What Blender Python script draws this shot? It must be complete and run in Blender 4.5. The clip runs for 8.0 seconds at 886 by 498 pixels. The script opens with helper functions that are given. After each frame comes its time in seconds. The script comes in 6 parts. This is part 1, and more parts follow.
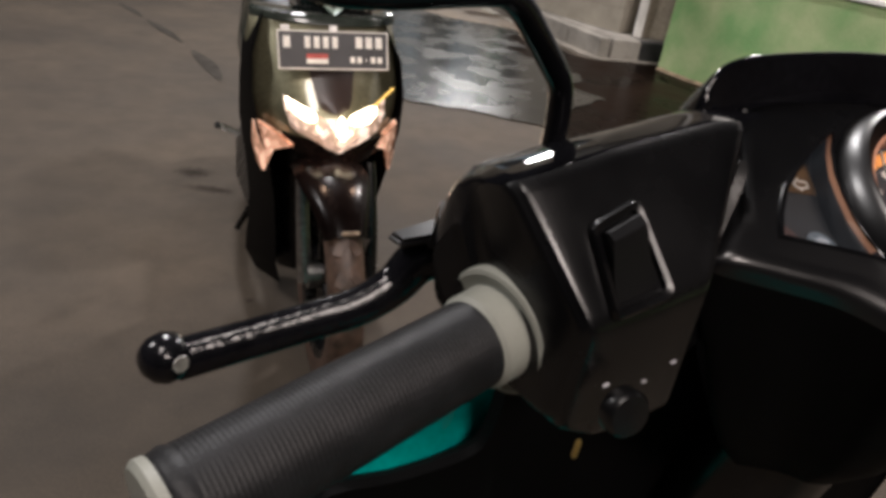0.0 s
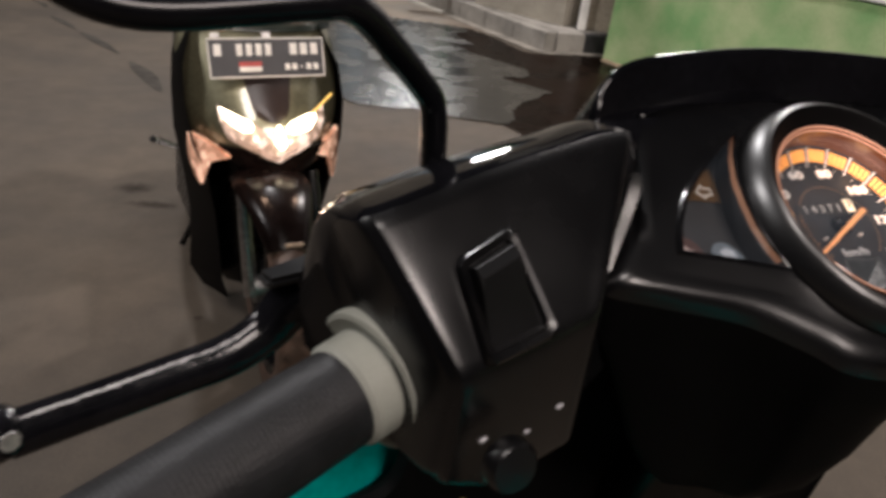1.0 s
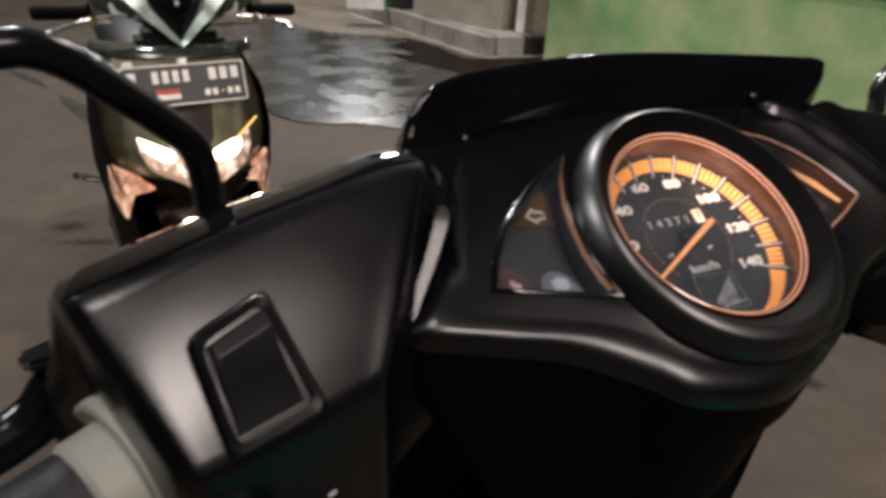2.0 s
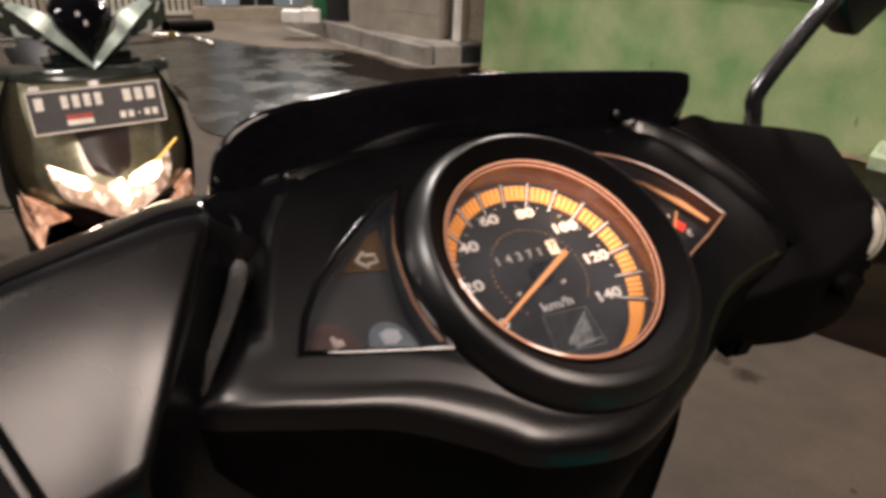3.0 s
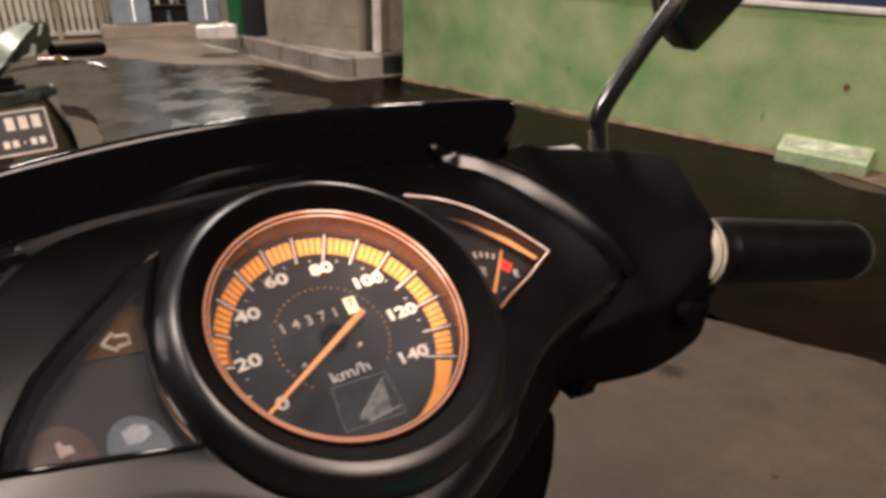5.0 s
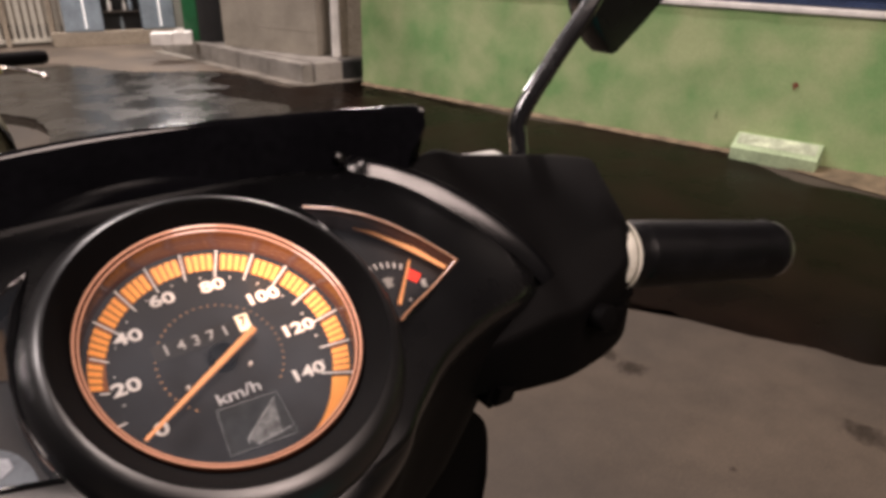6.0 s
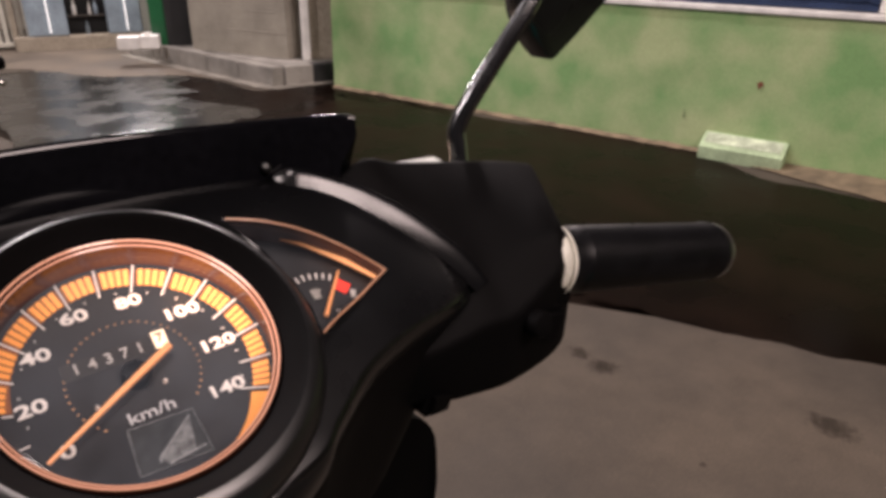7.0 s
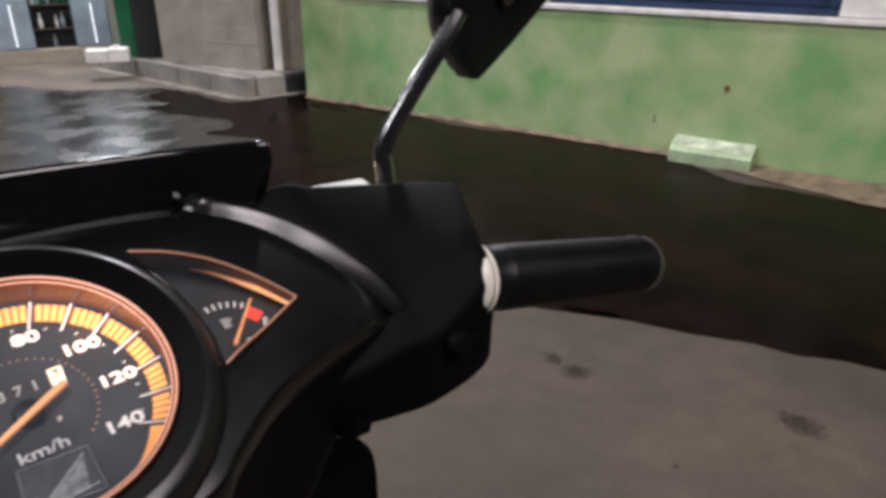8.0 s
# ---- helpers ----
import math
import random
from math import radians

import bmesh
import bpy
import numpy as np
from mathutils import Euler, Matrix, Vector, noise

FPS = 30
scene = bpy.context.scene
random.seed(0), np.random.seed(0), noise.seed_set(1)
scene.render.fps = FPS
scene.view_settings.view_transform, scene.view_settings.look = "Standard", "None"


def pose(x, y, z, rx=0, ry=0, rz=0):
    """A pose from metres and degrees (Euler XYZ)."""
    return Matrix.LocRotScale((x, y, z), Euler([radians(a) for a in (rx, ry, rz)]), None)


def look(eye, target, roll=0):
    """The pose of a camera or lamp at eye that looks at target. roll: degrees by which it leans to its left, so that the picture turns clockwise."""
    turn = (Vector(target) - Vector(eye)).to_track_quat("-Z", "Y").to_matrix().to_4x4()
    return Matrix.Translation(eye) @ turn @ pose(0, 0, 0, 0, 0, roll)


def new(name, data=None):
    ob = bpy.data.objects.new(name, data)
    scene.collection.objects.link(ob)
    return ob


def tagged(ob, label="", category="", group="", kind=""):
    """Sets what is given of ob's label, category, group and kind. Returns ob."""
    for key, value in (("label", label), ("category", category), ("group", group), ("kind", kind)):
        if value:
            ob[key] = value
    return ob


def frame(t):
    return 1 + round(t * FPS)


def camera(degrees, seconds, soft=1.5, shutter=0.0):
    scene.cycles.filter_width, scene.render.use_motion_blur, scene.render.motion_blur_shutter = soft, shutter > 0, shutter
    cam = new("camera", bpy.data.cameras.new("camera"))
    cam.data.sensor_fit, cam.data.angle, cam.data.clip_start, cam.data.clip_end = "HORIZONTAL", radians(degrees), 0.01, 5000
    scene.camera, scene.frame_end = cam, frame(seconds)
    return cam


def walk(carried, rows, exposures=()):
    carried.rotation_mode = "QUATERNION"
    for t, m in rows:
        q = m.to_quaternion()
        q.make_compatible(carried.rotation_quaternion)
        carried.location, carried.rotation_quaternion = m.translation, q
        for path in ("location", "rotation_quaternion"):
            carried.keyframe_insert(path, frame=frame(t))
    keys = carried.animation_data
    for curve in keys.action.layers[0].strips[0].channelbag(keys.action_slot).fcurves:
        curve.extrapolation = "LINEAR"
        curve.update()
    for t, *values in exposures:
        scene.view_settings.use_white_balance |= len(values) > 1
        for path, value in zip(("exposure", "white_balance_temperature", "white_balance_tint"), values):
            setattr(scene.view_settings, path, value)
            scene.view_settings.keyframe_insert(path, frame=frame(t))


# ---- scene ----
cam = camera(66.0, 8.0, soft=3.8, shutter=0.5)
PATH = [
    (0, (0.0446, 0.0353, 1.1867), (0.0112, 1.6777, 0.3143), 8.1),
    (0.5, (0.0549, 0.0465, 1.1876), (0.0577, 1.6898, 0.3162), 7.4),
    (1, (0.0725, 0.0632, 1.1895), (0.1442, 1.7093, 0.3264), 6.5),
    (1.5, (0.0986, 0.0791, 1.1913), (0.2306, 1.7252, 0.3357), 5.2),
    (2, (0.1265, 0.0902, 1.1932), (0.2967, 1.7428, 0.3581), 3.3),
    (3.5, (0.1860, 0.1181, 1.1969), (0.5487, 1.7577, 0.3980), 2.2),
    (4, (0.1981, 0.1218, 1.1978), (0.6017, 1.7549, 0.4055), 1.6),
    (4.5, (0.2093, 0.1283, 1.1988), (0.6398, 1.7540, 0.4036), 1.4),
    (5, (0.2241, 0.1293, 1.2016), (0.6882, 1.7512, 0.4194), 1.3),
    (6.5, (0.2567, 0.1274, 1.2025), (0.8444, 1.7159, 0.4325), 1.0),
    (7, (0.2651, 0.1246, 1.2044), (0.8770, 1.7047, 0.4371), 1.0),
    (7.5, (0.2743, 0.1172, 1.2081), (0.9077, 1.6945, 0.4529), 0.9),
    (8, (0.2892, 0.1153, 1.2118), (0.9551, 1.6824, 0.4622), 0.4),
]
BALANCE = [(0, 0, 6050, 10), (1, -0.04, 6050, 10), (1.5, -0.16, 6050, 10), (2, -0.17, 6050, 10), (3.5, -0.10, 6800, 15), (5, -0.08, 6850, 16), (6.5, 0, 6400, 20), (7, 0, 6300, 20), (8, 0, 5650, 12)]
walk(cam, [(t, look(eye, target, roll)) for t, eye, target, roll in PATH], BALANCE)

# ---- night light: dim sky glow and the street lamps ----
world = bpy.data.worlds.new("night")
scene.world = world
world.use_nodes = True
background = world.node_tree.nodes["Background"]
background.inputs["Color"].default_value = (0.85, 0.9, 1.0, 1)
background.inputs["Strength"].default_value = 0.006
scene.view_settings.exposure = 0.0


def street_light(name, at, target, power, size, colour):
    """A street lamp's luminous face, aimed at the road."""
    data = bpy.data.lights.new(name, "AREA")
    data.shape, data.size, data.energy, data.color = "DISK", size, power, colour
    ob = new(name, data)
    ob.matrix_world = look(at, target)
    return ob


street_light("street_light_right", (2.45, -2.8, 4.45), (1.2, 2.4, 0.0), 185, 1.6, (1.0, 0.83, 0.72))
street_light("street_light_behind", (-0.2, -1.5, 5.6), (0.3, 2.0, 0.0), 125, 1.4, (1.0, 0.86, 0.76))
street_light("street_light_ahead", (2.0, 4.9, 4.2), (0.0, 2.4, 0.0), 170, 0.4, (1.0, 0.88, 0.80))
street_light("street_light_left", (-5.0, 0.8, 5.5), (1.5, 4.5, 0.0), 250, 1.2, (1.0, 0.91, 0.84))
street_light("street_light_far", (-2.5, 7.5, 8.0), (0.0, 2.5, 0.0), 620, 0.8, (1.0, 0.92, 0.86))
street_light("porch_light", (-0.2, 8.95, 2.5), (-0.05, 6.3, 0.0), 90, 0.6, (1.0, 0.94, 0.86))


# ---- materials ----
def material(name, colour, rough=0.5, metal=0.0, vary=0.0, scale=30.0, bump=0.0, bump_scale=None, coat=0.0,
             colour2=None, rough_vary=0.0, grain=0.45, detail=6.0, emit=None, emit_strength=0.0, spec=0.5):
    m = bpy.data.materials.new(name)
    m.use_nodes = True
    nt = m.node_tree
    n, link = nt.nodes, nt.links
    b = n["Principled BSDF"]
    b.inputs["Base Color"].default_value = (*colour, 1)
    b.inputs["Roughness"].default_value = rough
    b.inputs["Metallic"].default_value = metal
    b.inputs["Coat Weight"].default_value = coat
    b.inputs["Coat Roughness"].default_value = 0.08
    b.inputs["Specular IOR Level"].default_value = spec
    if emit:
        b.inputs["Emission Color"].default_value = (*emit, 1)
        b.inputs["Emission Strength"].default_value = emit_strength
    if vary or bump or colour2 or rough_vary:
        tc = n.new("ShaderNodeTexCoord")
        big = n.new("ShaderNodeTexNoise")
        big.inputs["Scale"].default_value = scale
        big.inputs["Detail"].default_value = detail
        link.new(tc.outputs["Object"], big.inputs["Vector"])
        fine = n.new("ShaderNodeTexNoise")
        fine.inputs["Scale"].default_value = bump_scale or scale * 12
        fine.inputs["Detail"].default_value = 4
        link.new(tc.outputs["Object"], fine.inputs["Vector"])
        if vary or colour2:
            ramp = n.new("ShaderNodeValToRGB")
            ramp.color_ramp.elements[0].position, ramp.color_ramp.elements[1].position = 0.36, 0.66
            c2 = colour2 or tuple(min(1, c * (1 + vary)) for c in colour)
            c1 = colour if colour2 else tuple(c * (1 - vary) for c in colour)
            ramp.color_ramp.elements[0].color, ramp.color_ramp.elements[1].color = (*c1, 1), (*c2, 1)
            mix = n.new("ShaderNodeMix")
            mix.data_type = "RGBA"
            mix.blend_type = "OVERLAY"
            mix.inputs[0].default_value = grain
            link.new(big.outputs["Fac"], ramp.inputs["Fac"])
            link.new(ramp.outputs["Color"], mix.inputs["A"])
            link.new(fine.outputs["Fac"], mix.inputs["B"])
            link.new(mix.outputs["Result"], b.inputs["Base Color"])
        if rough_vary:
            rr = n.new("ShaderNodeMapRange")
            rr.inputs["To Min"].default_value, rr.inputs["To Max"].default_value = rough - rough_vary, rough + rough_vary
            rr.inputs["From Min"].default_value, rr.inputs["From Max"].default_value = 0.3, 0.7
            link.new(big.outputs["Fac"], rr.inputs["Value"])
            link.new(rr.outputs["Result"], b.inputs["Roughness"])
        if bump:
            bp = n.new("ShaderNodeBump")
            bp.inputs["Strength"].default_value = bump
            bp.inputs["Distance"].default_value = 0.002
            link.new(fine.outputs["Fac"], bp.inputs["Height"])
            link.new(bp.outputs["Normal"], b.inputs["Normal"])
    return m


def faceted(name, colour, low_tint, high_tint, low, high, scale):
    """Moulded reflector facets: each cell's emission differs, painting the bulb's light into it."""
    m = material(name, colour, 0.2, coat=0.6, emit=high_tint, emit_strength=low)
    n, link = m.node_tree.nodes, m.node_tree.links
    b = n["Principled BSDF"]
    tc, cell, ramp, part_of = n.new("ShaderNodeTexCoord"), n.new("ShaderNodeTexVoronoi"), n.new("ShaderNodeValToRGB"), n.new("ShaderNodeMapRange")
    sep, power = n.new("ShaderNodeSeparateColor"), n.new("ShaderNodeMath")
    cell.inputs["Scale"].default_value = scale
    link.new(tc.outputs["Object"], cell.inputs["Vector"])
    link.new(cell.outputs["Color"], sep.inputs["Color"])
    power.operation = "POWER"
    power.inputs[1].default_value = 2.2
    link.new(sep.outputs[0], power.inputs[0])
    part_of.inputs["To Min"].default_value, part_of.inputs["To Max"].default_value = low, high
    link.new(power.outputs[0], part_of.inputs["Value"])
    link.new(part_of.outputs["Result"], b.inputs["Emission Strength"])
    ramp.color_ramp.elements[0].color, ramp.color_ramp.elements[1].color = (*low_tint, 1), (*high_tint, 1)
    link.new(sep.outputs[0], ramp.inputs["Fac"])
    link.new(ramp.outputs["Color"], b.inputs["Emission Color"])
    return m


def clear_pane(name, tint=(1, 1, 1), gloss=0.03, haze=0.0):
    """Thin clear plastic: see-through, with a mirror gloss that grows at grazing angles."""
    m = bpy.data.materials.new(name)
    m.use_nodes = True
    n, link = m.node_tree.nodes, m.node_tree.links
    n.remove(n["Principled BSDF"])
    t, g, mx, fr = (n.new(k) for k in ("ShaderNodeBsdfTransparent", "ShaderNodeBsdfGlossy", "ShaderNodeMixShader", "ShaderNodeLayerWeight"))
    t.inputs["Color"].default_value = (*tint, 1)
    g.inputs["Roughness"].default_value = gloss
    fr.inputs["Blend"].default_value = 0.5
    steep, share = n.new("ShaderNodeMath"), n.new("ShaderNodeMath")
    steep.operation, share.operation = "POWER", "MULTIPLY_ADD"
    steep.inputs[1].default_value = 5.0
    share.inputs[1].default_value, share.inputs[2].default_value = 0.95, 0.025
    link.new(fr.outputs["Facing"], steep.inputs[0])
    link.new(steep.outputs[0], share.inputs[0])
    link.new(share.outputs[0], mx.inputs["Fac"])
    link.new(t.outputs[0], mx.inputs[1])
    link.new(g.outputs[0], mx.inputs[2])
    if haze:                                                 # bluish haze put in as a noise-broken diffuse veil
        d, noise_tex, amount, veil, tc = (n.new(k) for k in ("ShaderNodeBsdfDiffuse", "ShaderNodeTexNoise", "ShaderNodeMapRange", "ShaderNodeMixShader", "ShaderNodeTexCoord"))
        d.inputs["Color"].default_value = (0.66, 0.80, 0.98, 1)
        noise_tex.inputs["Scale"].default_value, noise_tex.inputs["Detail"].default_value = 55.0, 6.0
        amount.inputs["From Min"].default_value, amount.inputs["From Max"].default_value = 0.3, 0.7
        amount.inputs["To Min"].default_value, amount.inputs["To Max"].default_value = haze * 0.4, haze * 1.5
        link.new(tc.outputs["Object"], noise_tex.inputs["Vector"])
        link.new(noise_tex.outputs["Fac"], amount.inputs["Value"])
        link.new(amount.outputs["Result"], veil.inputs["Fac"])
        link.new(mx.outputs[0], veil.inputs[1])
        link.new(d.outputs[0], veil.inputs[2])
        mx = veil
    link.new(mx.outputs[0], n["Material Output"].inputs["Surface"])
    return m


BLACK = material("black_plastic", (0.0024, 0.0024, 0.0028), 0.26, vary=0.25, scale=18, bump=0.02, bump_scale=2500, rough_vary=0.07, spec=0.48)
MATT = material("matt_black_plastic", (0.0018, 0.0016, 0.0017), 0.62, vary=0.25, scale=20, bump=0.05, bump_scale=1200, spec=0.06)
SATIN = material("satin_black_plastic", (0.0026, 0.0026, 0.003), 0.28, vary=0.2, scale=14, bump=0.012, bump_scale=2500, rough_vary=0.05, spec=0.60)
DARK_STEEL = material("dark_steel", (0.06, 0.06, 0.06), 0.35, metal=1.0, vary=0.2, scale=60)
GLOSS = material("gloss_black_paint", (0.004, 0.004, 0.005), 0.06, coat=0.04, vary=0.2, scale=25, rough_vary=0.02, spec=0.22)
BEZEL = material("bezel_black_plastic", (0.003, 0.003, 0.0034), 0.34, vary=0.2, scale=20, bump=0.015, bump_scale=2500, rough_vary=0.04, spec=0.8)
ENAMEL = material("black_enamel", (0.004, 0.004, 0.005), 0.13, coat=0.05, vary=0.3, scale=40, bump=0.16, bump_scale=260, rough_vary=0.08, spec=0.26)
STEM = material("mirror_stem_enamel", (0.006, 0.006, 0.007), 0.26, coat=1.0, vary=0.2, scale=40, rough_vary=0.04, spec=1.0)
DULL_STEM = material("dull_stem_enamel", (0.004, 0.004, 0.005), 0.24, vary=0.2, scale=40, rough_vary=0.04, spec=0.22)
RUBBER = material("grip_rubber", (0.0105, 0.0108, 0.0118), 0.46, vary=0.3, scale=60, bump=0.15, bump_scale=900, spec=0.26)
# darker copy of the grip rubber: the right grip's shade is put in
SHADED_RUBBER = material("shaded_grip_rubber", (0.0042, 0.0042, 0.0048), 0.36, vary=0.3, scale=60, bump=0.12, bump_scale=900, spec=0.16)
GREY_PLASTIC = material("aged_grey_plastic", (0.23, 0.235, 0.205), 0.48, vary=0.10, scale=40, bump=0.03, bump_scale=1500, grain=0.15)
CREAM = material("cream_plastic", (0.62, 0.60, 0.52), 0.45, vary=0.15, scale=60)
TEAL = material("teal_paint", (0.0, 0.29, 0.26), 0.16, coat=0.7, vary=0.08, scale=12)
CHROME = material("worn_chrome", (0.62, 0.6, 0.57), 0.22, metal=1.0, vary=0.15, scale=50, rough_vary=0.08)
STEEL = material("dull_steel", (0.34, 0.33, 0.32), 0.38, metal=1.0, vary=0.25, scale=60)
BRASS = material("brass_terminal", (0.62, 0.48, 0.2), 0.35, metal=1.0, vary=0.2, scale=80)
DIAL = material("dial_black", (0.012, 0.012, 0.013), 0.55, vary=0.2, scale=120)


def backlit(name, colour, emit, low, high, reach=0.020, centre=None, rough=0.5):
    """Translucent print, and walls given a painted glow: emission is strongest near the bulb."""
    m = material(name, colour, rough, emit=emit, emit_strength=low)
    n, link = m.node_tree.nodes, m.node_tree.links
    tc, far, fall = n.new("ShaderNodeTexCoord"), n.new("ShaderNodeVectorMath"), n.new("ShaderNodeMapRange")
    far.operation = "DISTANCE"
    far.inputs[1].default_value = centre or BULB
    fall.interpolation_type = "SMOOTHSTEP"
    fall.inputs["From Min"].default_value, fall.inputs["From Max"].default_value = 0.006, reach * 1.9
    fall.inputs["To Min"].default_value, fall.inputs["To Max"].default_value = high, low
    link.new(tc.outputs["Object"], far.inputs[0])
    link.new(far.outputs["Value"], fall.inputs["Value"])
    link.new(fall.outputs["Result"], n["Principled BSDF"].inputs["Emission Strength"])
    return m


BULB = (0.0206, 0.0115, 1.0969)      # the bulb behind the dial, in the scooter's own space
DIM_PRINT = material("unlit_grey_print", (0.62, 0.62, 0.62), 0.5, vary=0.1, scale=90)
DOT = material("dull_orange_print", (0.50, 0.26, 0.12), 0.5, emit=(1.0, 0.42, 0.16), emit_strength=0.06)
GAUGE = (0.0780, -0.0030, 1.0960)     # centre of the glow painted into the fuel gauge
PRINT = backlit("backlit_white_print", (0.75, 0.72, 0.68), (1.0, 0.66, 0.46), 0.045, 2.2)
ORANGE = backlit("backlit_orange_print", (0.8, 0.3, 0.05), (1.0, 0.38, 0.08), 0.20, 2.2, 0.026)
NEEDLE = material("orange_needle", (0.85, 0.35, 0.12), 0.4, emit=(1.0, 0.42, 0.18), emit_strength=0.30)
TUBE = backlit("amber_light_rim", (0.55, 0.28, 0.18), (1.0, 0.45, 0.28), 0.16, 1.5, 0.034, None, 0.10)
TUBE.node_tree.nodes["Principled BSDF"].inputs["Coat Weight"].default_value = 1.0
# rim and well walls are no lamps: amber light on them is emission
TUBE_DIM = material("dim_rim_glow", (0.42, 0.22, 0.13), 0.2, emit=(1.0, 0.36, 0.16), emit_strength=0.05, coat=0.5)
WELL = backlit("well_glow", (0.030, 0.010, 0.005), (1.0, 0.26, 0.09), 0.012, 0.22, 0.028, None, 0.18)
GAUGE_GLOW = backlit("gauge_glow_streak", (0.6, 0.25, 0.1), (1.0, 0.42, 0.16), 0.10, 1.5, 0.016, GAUGE, 0.3)
AMBER_WALL = backlit("gauge_wall_glow", (0.035, 0.014, 0.008), (1.0, 0.30, 0.13), 0.003, 0.07, 0.016, GAUGE, 0.25)
PANE = clear_pane("clear_window_plastic", (1, 1, 1), 0.05, 0.006)
HAZE = clear_pane("hazed_clear_plastic", (1, 1, 1), 0.05, 0.030)


# ---- building helpers ----
def part(name, bm, mat, parent=None, label="", smooth=True, angle=40):
    """Links a bmesh as one mesh object, under its thing or part."""
    bmesh.ops.recalc_face_normals(bm, faces=bm.faces)
    me = bpy.data.meshes.new(name)
    if smooth:
        for f in bm.faces:
            f.smooth = True
        lim = radians(angle)
        for e in bm.edges:
            if len(e.link_faces) == 2 and e.calc_face_angle(0) > lim:
                e.smooth = False
    bm.to_mesh(me)
    bm.free()
    me.materials.append(mat)
    ob = new(name, me)
    ob.parent = parent
    if label:
        tagged(ob, label)
    return ob


def empty(name, m, label, category, group="", kind=""):
    ob = new(name)
    ob.matrix_world = m
    ob.empty_display_size = 0.1
    return tagged(ob, label, category, group, kind)


def curve_through(pts, steps=6, closed=False):
    """Points along a smooth curve through pts."""
    pts = [Vector(p) for p in pts]
    n, out = len(pts), []
    for i in range(n if closed else n - 1):
        if closed:
            p0, p1, p2, p3 = (pts[(i + k) % n] for k in (-1, 0, 1, 2))
        else:
            p0, p1, p2, p3 = pts[max(i - 1, 0)], pts[i], pts[i + 1], pts[min(i + 2, n - 1)]
        for k in range(steps):
            t = k / steps
            out.append(0.5 * ((2 * p1) + (p2 - p0) * t + (2 * p0 - 5 * p1 + 4 * p2 - p3) * t * t + (3 * p1 - p0 - 3 * p2 + p3) * t ** 3))
    if not closed:
        out.append(pts[-1])
    return out


def loft(rings, caps=True, closed=True, bm=None):
    """A skin over rings of equally many points."""
    bm = bm or bmesh.new()
    vs = [[bm.verts.new(p) for p in r] for r in rings]
    n = len(rings[0])
    for a, b in zip(vs, vs[1:]):
        for i in range(n if closed else n - 1):
            j = (i + 1) % n
            bm.faces.new((a[i], a[j], b[j], b[i]))
    if caps and closed:
        bm.faces.new(vs[0])
        bm.faces.new(vs[-1])
    return bm


def basis(d):
    d = Vector(d).normalized()
    a = d.cross(Vector((0, 0, 1)))
    if a.length < 1e-3:
        a = d.cross(Vector((1, 0, 0)))
    a.normalize()
    return d, a, d.cross(a).normalized()


def lathe(profile, at, axis, n=40, caps=True, bm=None):
    """Profile rows (distance along axis, radius) turned about the axis."""
    d, a, b = basis(axis)
    at = Vector(at)
    rings = [[at + d * s + (a * math.cos(2 * math.pi * i / n) + b * math.sin(2 * math.pi * i / n)) * r for i in range(n)] for s, r in profile]
    return loft(rings, caps, True, bm)


def tube(pts, radius, n=12, steps=6, caps=True, bm=None, flat=1.0):
    """A round bar along a smooth path; radius one number or one per point."""
    radii = radius if isinstance(radius, (list, tuple)) else [radius] * len(pts)
    path = curve_through(pts, steps)
    rs = [p.x for p in curve_through([(r, 0, 0) for r in radii], steps)]
    rings, a_prev = [], None
    for i, p in enumerate(path):
        d = (path[min(i + 1, len(path) - 1)] - path[max(i - 1, 0)]).normalized()
        if a_prev is None:
            _, a, b = basis(d)
        else:
            a = (a_prev - d * a_prev.dot(d)).normalized()
            b = d.cross(a)
        a_prev = a
        rings.append([p + (a * math.cos(2 * math.pi * k / n) + b * math.sin(2 * math.pi * k / n) * flat) * rs[i] for k in range(n)])
    return loft(rings, caps, True, bm)


def slab(outline, direction, depth, bevel=0.0, segments=2):
    """A flat outline given a thickness along direction, with rounded edges."""
    bm = bmesh.new()
    d = Vector(direction).normalized() * depth
    loft([[Vector(p) for p in outline], [Vector(p) + d for p in outline]], True, True, bm)
    if bevel:
        bmesh.ops.bevel(bm, geom=bm.edges[:], offset=bevel, segments=segments, affect="EDGES", clamp_overlap=True)
    return bm


def block(size, at=(0, 0, 0), bevel=0.0, m=None, segments=2):
    """A box with rounded edges, its middle at at."""
    bm = bmesh.new()
    bmesh.ops.create_cube(bm, size=1.0)
    bmesh.ops.scale(bm, vec=size, verts=bm.verts)
    if bevel:
        bmesh.ops.bevel(bm, geom=bm.edges[:], offset=bevel, segments=segments, affect="EDGES", clamp_overlap=True)
    bmesh.ops.translate(bm, vec=at, verts=bm.verts)
    if m:
        bmesh.ops.transform(bm, matrix=m, verts=bm.verts)
    return bm


